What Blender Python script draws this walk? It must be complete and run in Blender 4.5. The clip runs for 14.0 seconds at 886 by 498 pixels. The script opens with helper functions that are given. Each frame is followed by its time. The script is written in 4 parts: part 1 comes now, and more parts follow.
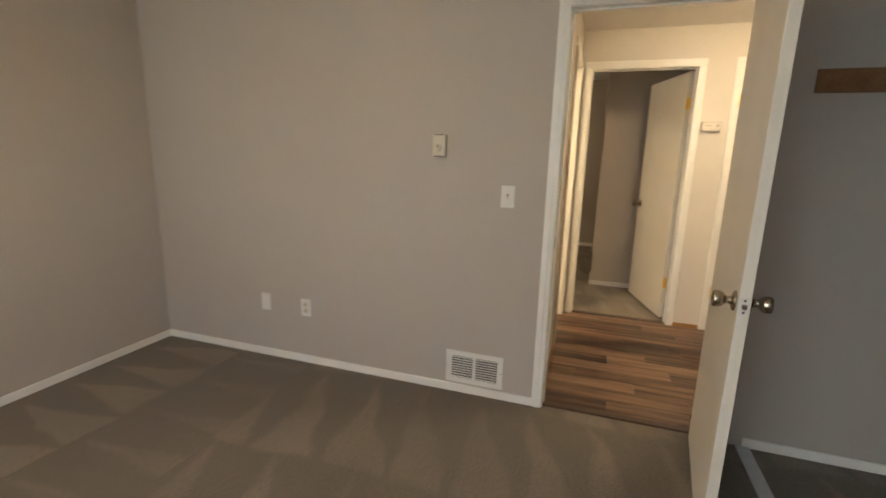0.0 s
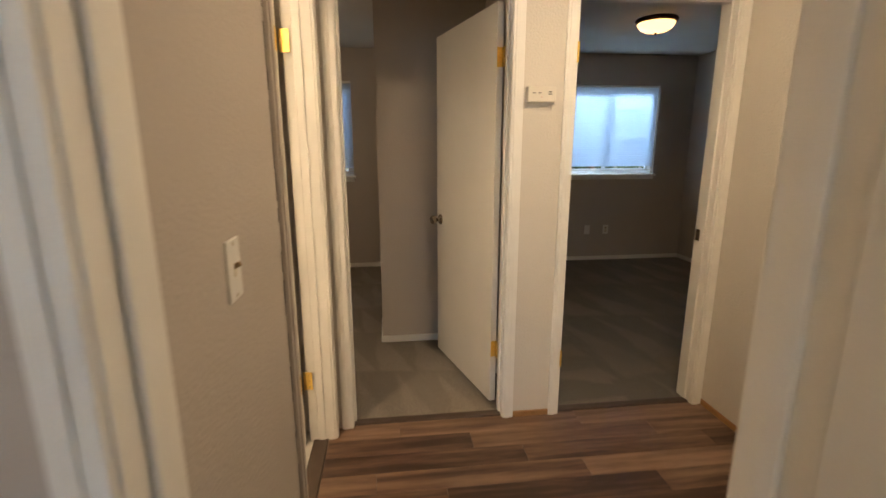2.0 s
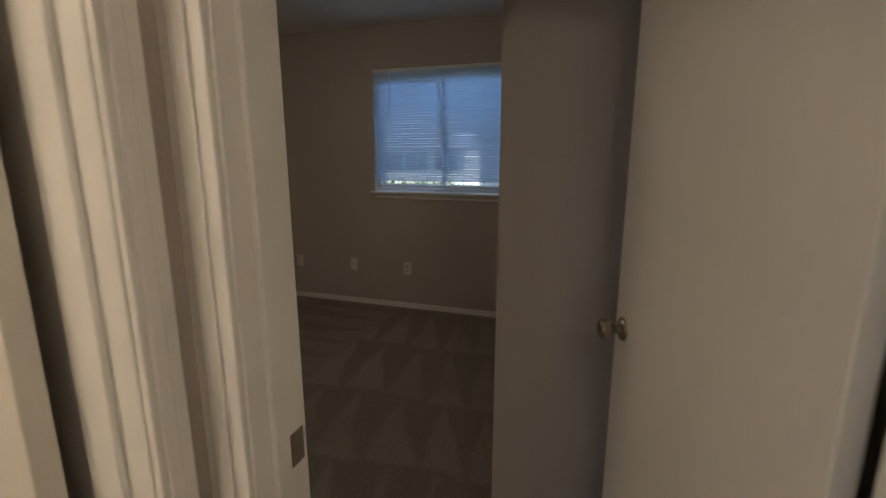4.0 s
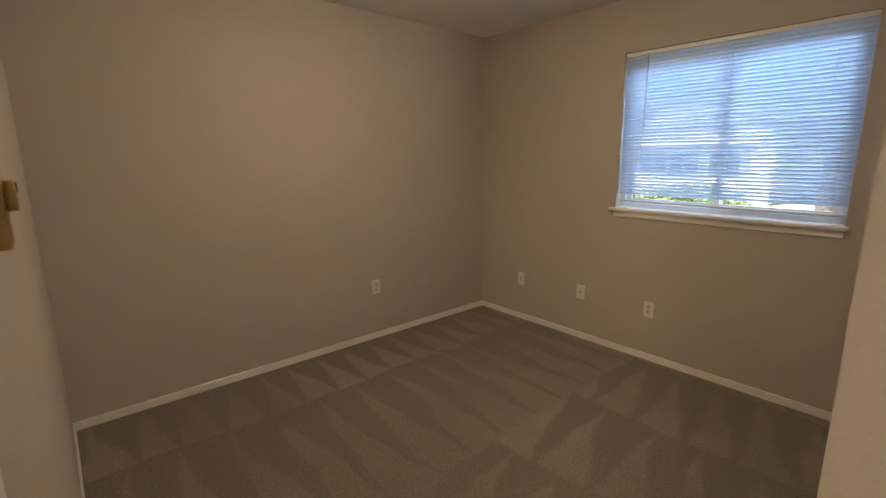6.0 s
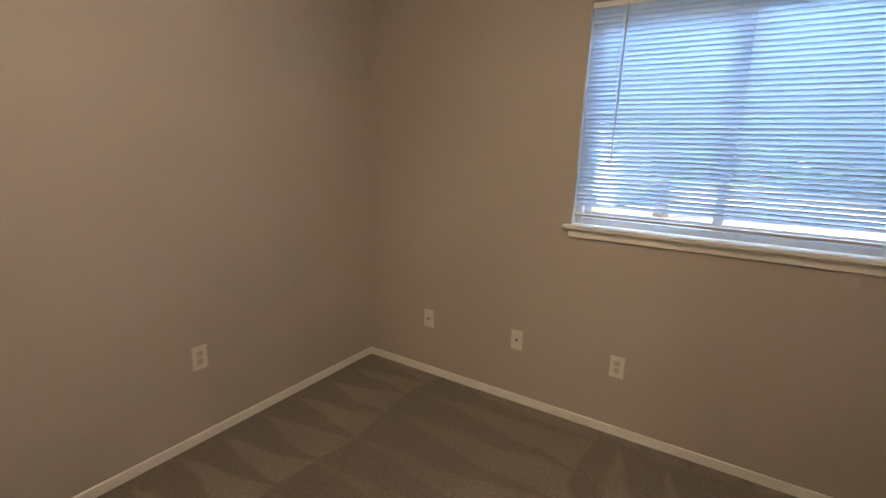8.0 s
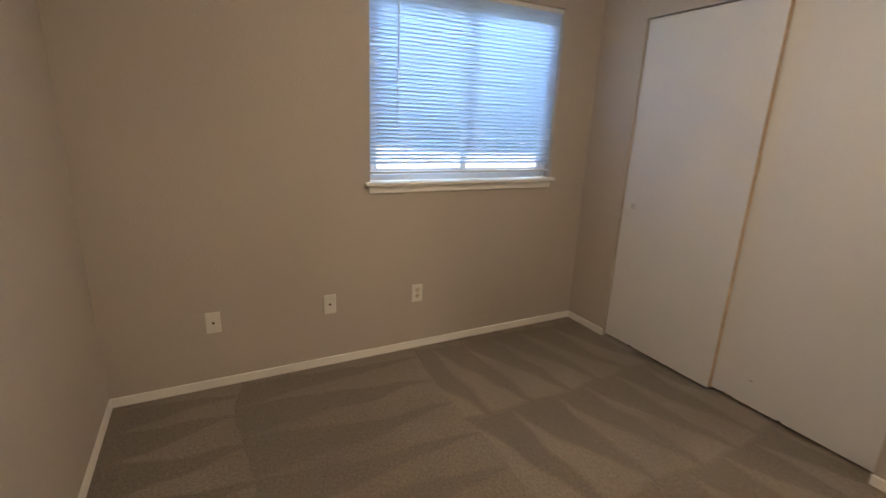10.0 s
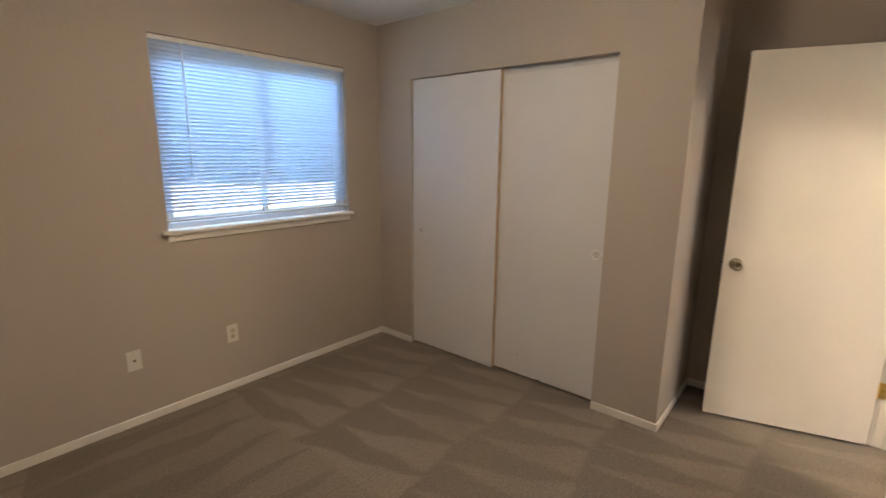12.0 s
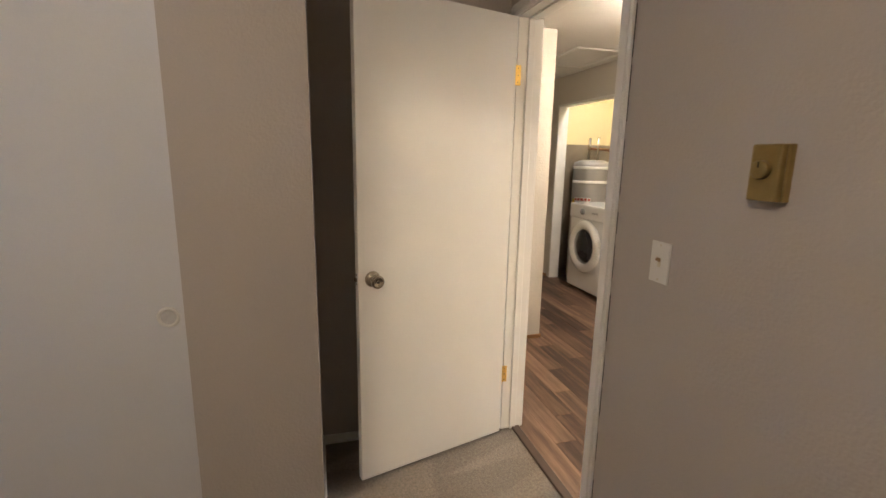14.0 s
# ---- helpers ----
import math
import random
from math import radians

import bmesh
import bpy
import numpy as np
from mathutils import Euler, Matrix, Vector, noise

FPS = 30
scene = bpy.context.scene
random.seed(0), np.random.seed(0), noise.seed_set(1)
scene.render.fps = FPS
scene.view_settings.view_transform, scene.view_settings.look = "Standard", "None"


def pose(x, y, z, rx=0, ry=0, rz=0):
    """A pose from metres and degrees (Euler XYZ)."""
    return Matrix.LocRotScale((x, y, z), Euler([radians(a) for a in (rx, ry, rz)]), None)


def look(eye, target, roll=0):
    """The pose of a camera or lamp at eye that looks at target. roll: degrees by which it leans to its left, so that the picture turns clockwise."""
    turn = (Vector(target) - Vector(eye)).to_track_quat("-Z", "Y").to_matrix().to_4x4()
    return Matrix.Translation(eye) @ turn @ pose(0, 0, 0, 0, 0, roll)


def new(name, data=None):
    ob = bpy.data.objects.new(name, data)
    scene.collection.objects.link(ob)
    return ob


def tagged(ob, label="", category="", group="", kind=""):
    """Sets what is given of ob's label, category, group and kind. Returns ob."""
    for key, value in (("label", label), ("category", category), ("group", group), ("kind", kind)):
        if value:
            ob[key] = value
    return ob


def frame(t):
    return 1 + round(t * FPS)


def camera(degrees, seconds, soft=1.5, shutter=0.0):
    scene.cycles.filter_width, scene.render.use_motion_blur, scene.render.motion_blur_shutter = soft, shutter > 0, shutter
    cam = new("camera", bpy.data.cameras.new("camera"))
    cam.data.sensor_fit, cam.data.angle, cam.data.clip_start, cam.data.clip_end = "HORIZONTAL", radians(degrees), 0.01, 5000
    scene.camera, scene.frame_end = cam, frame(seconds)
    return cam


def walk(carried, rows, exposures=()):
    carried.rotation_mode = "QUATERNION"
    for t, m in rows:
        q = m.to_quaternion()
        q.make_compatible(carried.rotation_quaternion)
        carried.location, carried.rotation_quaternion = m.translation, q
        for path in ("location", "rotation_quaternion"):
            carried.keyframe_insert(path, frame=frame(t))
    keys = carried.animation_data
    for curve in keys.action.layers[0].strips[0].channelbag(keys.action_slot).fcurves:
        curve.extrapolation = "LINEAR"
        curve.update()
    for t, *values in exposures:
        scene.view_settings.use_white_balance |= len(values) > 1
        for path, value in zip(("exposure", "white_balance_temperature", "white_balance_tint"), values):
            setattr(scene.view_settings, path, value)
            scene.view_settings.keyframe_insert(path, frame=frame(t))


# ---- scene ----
cam = camera(88.3, 14.0, shutter=0.3)
PATH = [
    (0, (0.125, -4.032, 1.372), (-0.493, -2.176, 0.954), 1.5),
    (0.5, (0.016, -3.551, 1.368), (-0.185, -1.603, 0.963), 1.0),
    (1, (0.046, -3.065, 1.361), (0.095, -1.105, 0.967), 0.2),
    (1.5, (0.085, -2.583, 1.363), (0.226, -0.63, 0.955), 0.5),
    (2, (0.203, -2.095, 1.371), (0.433, -0.155, 0.942), -0.1),
    (2.5, (0.312, -1.672, 1.382), (0.328, 0.284, 0.967), 0.4),
    (3, (0.373, -1.239, 1.387), (0.248, 0.715, 0.98), -0.1),
    (3.6, (0.455, -0.738, 1.391), (0.061, 1.179, 0.977), -0.1),
    (5.8, (0.228, 0.165, 1.44), (-1.222, 1.487, 1.047), -0.4),
    (6, (0.225, 0.185, 1.446), (-1.26, 1.464, 1.04), -0.5),
    (6.5, (0.179, 0.313, 1.42), (-1.296, 1.597, 0.999), -0.1),
    (7, (-0.075, 0.53, 1.414), (-1.531, 1.842, 1.014), 1.5),
    (7.2, (-0.179, 0.642, 1.411), (-1.621, 1.971, 1.018), 1.7),
    (9.5, (-2.04, 1.128, 1.391), (-1.429, 2.97, 0.906), 2.7),
    (10, (-2.237, 0.819, 1.4), (-1.347, 2.529, 0.865), 2.2),
    (10.5, (-2.364, 0.602, 1.464), (-1.334, 2.244, 0.973), 2.0),
    (11, (-2.432, 0.512, 1.496), (-1.294, 2.083, 1.012), 1.3),
    (11.5, (-2.441, 0.484, 1.502), (-1.144, 1.932, 1.031), 0.9),
    (12, (-2.381, 0.478, 1.501), (-0.879, 1.733, 1.094), 0.6),
    (12.5, (-2.268, 0.5, 1.504), (-0.552, 1.464, 1.146), 0.0),
    (13, (-1.926, 0.643, 1.42), (-0.019, 1.124, 1.053), 1.5),
    (13.5, (-1.523, 0.79, 1.413), (0.438, 0.625, 1.058), 1.9),
    (14, (-1.278, 1.021, 1.413), (0.61, 0.492, 1.023), 1.0),
]
walk(cam, [(t, look(eye, target, roll)) for t, eye, target, roll in PATH],
     exposures=[(0.0, 3.32, 7550, 8), (0.5, 3.3, 7000, 9), (1.0, 3.2, 6900, 10), (1.5, 3.1, 7450, 11), (2.0, 2.98, 7150, 12), (2.5, 2.75, 6550, 11), (3.0, 2.38, 6150, 11), (3.6, 1.95, 5900, 11),
                (5.8, 3.7, 6900, 13), (7.0, 3.95, 6750, 13), (9.5, 4.05, 6500, 11), (11.0, 4.1, 6400, 12), (12.5, 3.95, 6250, 12), (13.0, 3.75, 6050, 11), (14.0, 3.9, 5950, 11)])

# ---- world, sun and daylight ----
world = bpy.data.worlds.new("world")
scene.world = world
world.use_nodes = True
wn = world.node_tree
sky = wn.nodes.new("ShaderNodeTexSky")
sky.sky_type = "NISHITA"
sky.sun_disc = False
sky.sun_elevation = radians(52)
sky.sun_rotation = radians(215)
wn.links.new(sky.outputs["Color"], wn.nodes["Background"].inputs["Color"])
wn.nodes["Background"].inputs["Strength"].default_value = 0.12
sun_data = bpy.data.lights.new("sun", "SUN")
sun_data.energy, sun_data.angle, sun_data.color = 2.0, radians(0.5), (1.0, 0.95, 0.86)
sun = new("sun", sun_data)
sun.matrix_world = look((-10, -14, 24), (0, 0, 0))
LAMP_COLOR, LAMP_WARM = (1.0, 0.80, 0.57), (1.0, 0.56, 0.20)
LAMP_FRONT = (1.0, 0.68, 0.34)
LAMP_SOFT = (1.0, 0.785, 0.545)
LAMP_A, LAMP_B, LAMP_C, LAMP_HALL, LAMP_BATH, LAMP_LAUNDRY_FILL = 8.6, 5.2, 0.5, 9.0, 13.8, 4.0


def daylight(x, y, z, target, w, h, power, color=(0.36, 0.62, 1.0)):
    """An added area lamp that stands in for sky light, in or outside a window."""
    d = bpy.data.lights.new("window_daylight", "AREA")
    d.shape, d.size, d.size_y, d.energy, d.color = "RECTANGLE", w, h, power, color
    new("window_daylight", d).matrix_world = look((x, y, z), target)


daylight(-0.81, 4.2, 2.72, (-0.81, 3.28, 1.62), 1.6, 0.45, 4.1, (0.40, 0.66, 1.0))
daylight(2.84, 4.2, 2.72, (2.84, 3.28, 1.62), 1.5, 0.45, 19.0, (0.52, 0.75, 1.0))
daylight(-0.95, -5.72, 1.52, (-0.95, -3.0, 1.2), 1.85, 1.1, 2.3)

# ---- materials ----


def material(name, color, rough=0.6, metal=0.0, vary=0.06, scale=3.0, grain=0.03, grain_scale=300.0, bump=0.0, bump_scale=200.0, coat=0.0, trans=0.0):
    """A principled material whose colour varies at two scales, with fine relief."""
    m = bpy.data.materials.new(name)
    m.use_nodes = True
    nt = m.node_tree
    b = nt.nodes["Principled BSDF"]
    b.inputs["Roughness"].default_value, b.inputs["Metallic"].default_value = rough, metal
    b.inputs["Coat Weight"].default_value = coat
    b.inputs["Transmission Weight"].default_value = trans
    co = nt.nodes.new("ShaderNodeTexCoord")
    col = None
    for sc, amount in ((scale, vary), (grain_scale, grain)):
        n = nt.nodes.new("ShaderNodeTexNoise")
        n.inputs["Scale"].default_value, n.inputs["Detail"].default_value = sc, 4.0
        nt.links.new(co.outputs["Object"], n.inputs["Vector"])
        r = nt.nodes.new("ShaderNodeMapRange")
        r.inputs["From Min"].default_value, r.inputs["From Max"].default_value = 0.3, 0.7
        r.inputs["To Min"].default_value, r.inputs["To Max"].default_value = 1 - amount, 1 + amount
        nt.links.new(n.outputs["Fac"], r.inputs["Value"])
        v = nt.nodes.new("ShaderNodeVectorMath")
        v.operation = "SCALE"
        v.inputs[0].default_value = color[:3]
        if col:
            nt.links.new(col, v.inputs[0])
        nt.links.new(r.outputs["Result"], v.inputs["Scale"])
        col = v.outputs[0]
    nt.links.new(col, b.inputs["Base Color"])
    if bump:
        n = nt.nodes.new("ShaderNodeTexNoise")
        n.inputs["Scale"].default_value, n.inputs["Detail"].default_value = bump_scale, 3.0
        nt.links.new(co.outputs["Object"], n.inputs["Vector"])
        k = nt.nodes.new("ShaderNodeBump")
        k.inputs["Strength"].default_value, k.inputs["Distance"].default_value = bump, 0.004
        nt.links.new(n.outputs["Fac"], k.inputs["Height"])
        nt.links.new(k.outputs["Normal"], b.inputs["Normal"])
    return m


def glow(name, color, strength):
    m = bpy.data.materials.new(name)
    m.use_nodes = True
    b = m.node_tree.nodes["Principled BSDF"]
    b.inputs["Base Color"].default_value = (*color, 1)
    b.inputs["Roughness"].default_value = 0.35
    b.inputs["Emission Color"].default_value = (*color, 1)
    b.inputs["Emission Strength"].default_value = strength
    return m


def math_node(nt, op, a, b=None):
    n = nt.nodes.new("ShaderNodeMath")
    n.operation = op
    for k, v in enumerate((a, b)):
        if v is None:
            continue
        if isinstance(v, (int, float)):
            n.inputs[k].default_value = v
        else:
            nt.links.new(v, n.inputs[k])
    return n.outputs[0]


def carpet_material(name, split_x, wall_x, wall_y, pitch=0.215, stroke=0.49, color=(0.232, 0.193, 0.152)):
    """Short cut pile with the wedge-shaped strokes that a vacuum cleaner leaves."""
    m = material(name, color, rough=0.95, vary=0.05, scale=2.2, grain=0.30, grain_scale=260, bump=1.0, bump_scale=330)
    nt = m.node_tree
    b = nt.nodes["Principled BSDF"]
    mo = nt.nodes.new("ShaderNodeTexNoise")
    mo.inputs["Scale"].default_value, mo.inputs["Detail"].default_value = 85.0, 6.0
    nt.links.new(nt.nodes["Texture Coordinate"].outputs["Object"], mo.inputs["Vector"])
    b.inputs["Sheen Weight"].default_value = 0.15
    nt.nodes["Bump"].inputs["Distance"].default_value = 0.006
    geo = nt.nodes.new("ShaderNodeNewGeometry")
    nz = nt.nodes.new("ShaderNodeTexNoise")
    nz.inputs["Scale"].default_value, nz.inputs["Detail"].default_value = 1.7, 2.0
    nt.links.new(geo.outputs["Position"], nz.inputs["Vector"])
    off = nt.nodes.new("ShaderNodeVectorMath")
    off.operation = "MULTIPLY_ADD"
    nt.links.new(nz.outputs["Color"], off.inputs[0])
    off.inputs[1].default_value = (0.21, 0.21, 0)
    nt.links.new(geo.outputs["Position"], off.inputs[2])
    sep = nt.nodes.new("ShaderNodeSeparateXYZ")
    nt.links.new(off.outputs[0], sep.inputs[0])
    x, y = sep.outputs["X"], sep.outputs["Y"]

    def ramp01(v, lo, hi):
        r = nt.nodes.new("ShaderNodeMapRange")
        r.interpolation_type = "SMOOTHSTEP"
        r.inputs["From Min"].default_value, r.inputs["From Max"].default_value = lo, hi
        nt.links.new(v, r.inputs["Value"])
        return r.outputs["Result"]

    def strokes(u, w, p, soft=0.12):
        """Light wedges of pitch p along u that widen as w goes from 0 to 1."""
        f = math_node(nt, "FRACT", math_node(nt, "DIVIDE", u, p))
        tri = math_node(nt, "ABSOLUTE", math_node(nt, "SUBTRACT", math_node(nt, "MULTIPLY", f, 2.0), 1.0))
        d = math_node(nt, "SUBTRACT", math_node(nt, "MULTIPLY", w, 0.92), tri)
        return ramp01(d, -soft, soft)

    def span(v, lo, hi):
        return math_node(nt, "MULTIPLY", math_node(nt, "GREATER_THAN", v, lo), math_node(nt, "LESS_THAN", v, hi))

    vx = math_node(nt, "SUBTRACT", x, wall_x)
    vy = math_node(nt, "SUBTRACT", wall_y, y)
    near = math_node(nt, "MULTIPLY", strokes(y, math_node(nt, "DIVIDE", math_node(nt, "SUBTRACT", vx, 0.16), stroke), pitch), span(vx, 0.16, 0.16 + stroke))
    far = math_node(nt, "MULTIPLY", strokes(y, math_node(nt, "DIVIDE", math_node(nt, "SUBTRACT", vx, 0.16 + stroke), stroke * 2), pitch * 1.15), span(vx, 0.16 + stroke, 9.0))
    one = math_node(nt, "ADD", near, math_node(nt, "MULTIPLY", far, 0.65))
    drift = nt.nodes.new("ShaderNodeTexNoise")
    drift.inputs["Scale"].default_value, drift.inputs["Detail"].default_value = 0.45, 0.0
    nt.links.new(geo.outputs["Position"], drift.inputs["Vector"])
    ds = nt.nodes.new("ShaderNodeSeparateXYZ")
    nt.links.new(drift.outputs["Color"], ds.inputs[0])
    ux = math_node(nt, "ADD", math_node(nt, "ADD", x, math_node(nt, "MULTIPLY", y, 0.22)), math_node(nt, "MULTIPLY", ds.outputs["X"], 0.35))
    uy = math_node(nt, "ADD", math_node(nt, "SUBTRACT", vy, 0.17), math_node(nt, "MULTIPLY", ds.outputs["Y"], 0.35))
    ramp_w = math_node(nt, "FRACT", math_node(nt, "DIVIDE", uy, stroke * 1.35))
    two = strokes(ux, ramp_w, pitch * 1.15, 0.17)
    two = math_node(nt, "MULTIPLY", two, math_node(nt, "SUBTRACT", 1.0, ramp01(ramp_w, 0.93, 1.0)))
    pick = math_node(nt, "LESS_THAN", x, split_x)
    mix = nt.nodes.new("ShaderNodeMix")
    nt.links.new(pick, mix.inputs["Factor"])
    nt.links.new(two, mix.inputs[2])
    nt.links.new(one, mix.inputs[3])
    fade = nt.nodes.new("ShaderNodeTexNoise")
    fade.inputs["Scale"].default_value = 1.1
    nt.links.new(geo.outputs["Position"], fade.inputs["Vector"])
    fr = nt.nodes.new("ShaderNodeMapRange")
    fr.inputs["From Min"].default_value, fr.inputs["From Max"].default_value = 0.35, 0.6
    fr.inputs["To Min"].default_value, fr.inputs["To Max"].default_value = 0.35, 1.0
    nt.links.new(fade.outputs["Fac"], fr.inputs["Value"])
    amount = math_node(nt, "MULTIPLY", mix.outputs[0], fr.outputs["Result"])
    sc = nt.nodes.new("ShaderNodeVectorMath")
    sc.operation = "SCALE"
    old = b.inputs["Base Color"].links[0].from_socket
    nt.links.new(old, sc.inputs[0])
    grainy = math_node(nt, "ADD", math_node(nt, "MULTIPLY", mo.outputs["Fac"], 1.3), 0.35)
    nt.links.new(math_node(nt, "MULTIPLY", grainy, math_node(nt, "ADD", math_node(nt, "MULTIPLY", amount, 0.40), 0.86)), sc.inputs["Scale"])
    nt.links.new(sc.outputs[0], b.inputs["Base Color"])
    return m


def plank_material(name):
    """Wood-look planks: each one its own brown, with a stretched grain and darker streaks."""
    m = bpy.data.materials.new(name)
    m.use_nodes = True
    nt = m.node_tree
    b = nt.nodes["Principled BSDF"]
    b.inputs["Roughness"].default_value = 0.42
    info = nt.nodes.new("ShaderNodeObjectInfo")
    ramp = nt.nodes.new("ShaderNodeValToRGB")
    e = ramp.color_ramp.elements
    e[0].position, e[0].color = 0.0, (0.040, 0.019, 0.012, 1)
    e[1].position, e[1].color = 1.0, (0.262, 0.164, 0.108, 1)
    k = e.new(0.45)
    k.color = (0.132, 0.073, 0.045, 1)
    co = nt.nodes.new("ShaderNodeNewGeometry")
    sh = nt.nodes.new("ShaderNodeVectorMath")
    sh.operation = "MULTIPLY_ADD"
    nt.links.new(co.outputs["Position"], sh.inputs[0])
    sh.inputs[1].default_value = (1.3, 16.0, 1.0)
    cmb = nt.nodes.new("ShaderNodeCombineXYZ")
    nt.links.new(math_node(nt, "MULTIPLY", info.outputs["Random"], 50.0), cmb.inputs["Z"])
    nt.links.new(cmb.outputs[0], sh.inputs[2])
    n1 = nt.nodes.new("ShaderNodeTexNoise")
    n1.inputs["Scale"].default_value, n1.inputs["Detail"].default_value = 1.4, 6.0
    nt.links.new(sh.outputs[0], n1.inputs["Vector"])
    n2 = nt.nodes.new("ShaderNodeTexNoise")
    n2.inputs["Scale"].default_value, n2.inputs["Detail"].default_value = 9.0, 3.0
    nt.links.new(sh.outputs[0], n2.inputs["Vector"])
    tone = math_node(nt, "ADD", math_node(nt, "MULTIPLY", info.outputs["Random"], 0.74), math_node(nt, "MULTIPLY", math_node(nt, "SUBTRACT", n1.outputs["Fac"], 0.45), 2.1))
    tone = math_node(nt, "ADD", tone, math_node(nt, "MULTIPLY", math_node(nt, "SUBTRACT", n2.outputs["Fac"], 0.5), 0.6))
    nt.links.new(tone, ramp.inputs["Fac"])
    nt.links.new(ramp.outputs["Color"], b.inputs["Base Color"])
    k = nt.nodes.new("ShaderNodeBump")
    k.inputs["Strength"].default_value, k.inputs["Distance"].default_value = 0.25, 0.001
    nt.links.new(n2.outputs["Fac"], k.inputs["Height"])
    nt.links.new(k.outputs["Normal"], b.inputs["Normal"])
    return m


WALL = material("greige_wall_paint", (0.49, 0.437, 0.385), rough=0.7, vary=0.035, scale=1.3, grain=0.02, bump=0.42, bump_scale=115)
WALL_WHITE = material("off_white_wall_paint", (0.66, 0.615, 0.545), rough=0.65, vary=0.03, scale=1.5, grain=0.02, bump=0.8, bump_scale=95)
CEIL = material("white_ceiling_texture", (0.78, 0.76, 0.72), rough=0.9, vary=0.03, scale=2, grain=0.04, bump=0.9, bump_scale=120)
TRIM = material("white_gloss_trim_paint", (0.84, 0.82, 0.77), rough=0.4, vary=0.04, scale=6, grain=0.02, bump=0.06, bump_scale=60)
DOOR = material("cream_door_paint", (0.77, 0.73, 0.65), rough=0.42, vary=0.03, scale=2.5, grain=0.015, bump=0.05, bump_scale=50)
CLOSET_DOOR = material("white_sliding_door_paint", (0.70, 0.695, 0.70), rough=0.5, vary=0.03, scale=2, grain=0.02, bump=0.05, bump_scale=80)
RAW_EDGE = material("raw_hardboard_edge", (0.64, 0.48, 0.34), rough=0.8, vary=0.15, scale=20, grain=0.1)
PLASTIC = material("white_plastic", (0.76, 0.74, 0.69), rough=0.35, vary=0.02, grain=0.01)
ZINC = material("bright_zinc_plate", (0.72, 0.71, 0.69), rough=0.42, metal=0.6, vary=0.08, scale=30)
RAIL = material("cream_steel_rail", (0.58, 0.54, 0.48), rough=0.4, vary=0.03)
# shade of the pull's recess, put into the colour of a flat dish
PULL_GREY = material("shade_grey_pull_cup", (0.56, 0.55, 0.54), rough=0.5, vary=0.08, scale=40)
TAN = material("tan_plastic", (0.34, 0.22, 0.10), rough=0.4, vary=0.03, grain=0.02)
ALARM = material("off_white_alarm_plastic", (0.70, 0.655, 0.57), rough=0.4, vary=0.03, grain=0.02)
IVORY = material("ivory_plastic", (0.66, 0.60, 0.47), rough=0.4, vary=0.03, grain=0.02)
DARK = material("dark_slot", (0.02, 0.018, 0.016), rough=0.7)
NICKEL = material("aged_nickel", (0.42, 0.36, 0.28), rough=0.25, metal=1.0, vary=0.12, scale=30, grain=0.05)
BRASS = material("bright_brass", (0.80, 0.56, 0.16), rough=0.28, metal=1.0, vary=0.12, scale=40, grain=0.06)
GOLD_PAINT = material("gold_enamel_metal", (0.36, 0.26, 0.10), rough=0.38, metal=0.65, vary=0.1, scale=30, grain=0.05)
COPPER = material("dull_copper_pipe", (0.42, 0.22, 0.12), rough=0.4, metal=0.9, vary=0.2, scale=12)
BRONZE = material("oil_rubbed_bronze", (0.09, 0.055, 0.035), rough=0.35, metal=0.9, vary=0.1, scale=30)
BROWN_WOOD = material("brown_stained_wood", (0.24, 0.115, 0.045), rough=0.5, vary=0.2, scale=14, grain=0.12, grain_scale=90, bump=0.1)
OAK_BASE = material("orange_oak_shoe_moulding", (0.36, 0.19, 0.075), rough=0.45, vary=0.15, scale=18, grain=0.1, grain_scale=120)
STRIP = material("dark_brown_threshold", (0.07, 0.045, 0.032), rough=0.45, vary=0.15, scale=20, grain=0.1)
TRACK_PAINT = material("pale_grey_enamelled_track", (0.60, 0.61, 0.63), rough=0.45, vary=0.06, scale=25)
METAL_TRACK = material("grey_aluminium_track", (0.26, 0.26, 0.265), rough=0.55, metal=0.5, vary=0.1, scale=25)
# one carpet type; the dimmer rooms' lack of light is put into darker base colours
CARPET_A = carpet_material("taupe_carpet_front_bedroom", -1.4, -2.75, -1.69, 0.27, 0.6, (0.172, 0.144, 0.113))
CARPET_B = carpet_material("taupe_carpet_back_bedroom", -1.10, -2.76, 3.25)
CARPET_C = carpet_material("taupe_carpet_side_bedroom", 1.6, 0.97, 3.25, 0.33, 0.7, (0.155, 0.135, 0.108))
PLANK = plank_material("brown_vinyl_plank")
# white vinyl with some blue sky light tinted into base and translucent colours
SLAT = material("sky_tinted_vinyl_slat", (0.76, 0.79, 0.82), rough=0.45, vary=0.02, grain=0.01)
HEADRAIL = material("white_steel_headrail", (0.80, 0.79, 0.75), rough=0.4, vary=0.02, grain=0.01)
FRAME_W = material("white_aluminium_window_frame", (0.72, 0.73, 0.74), rough=0.4, vary=0.03, grain=0.02)
nt = SLAT.node_tree
tl = nt.nodes.new("ShaderNodeBsdfTranslucent")
tl.inputs["Color"].default_value = (0.66, 0.75, 0.86, 1)
mx = nt.nodes.new("ShaderNodeMixShader")
mx.inputs["Fac"].default_value = 0.47
nt.links.new(nt.nodes["Principled BSDF"].outputs[0], mx.inputs[1])
nt.links.new(tl.outputs[0], mx.inputs[2])
nt.links.new(mx.outputs[0], nt.nodes["Material Output"].inputs["Surface"])
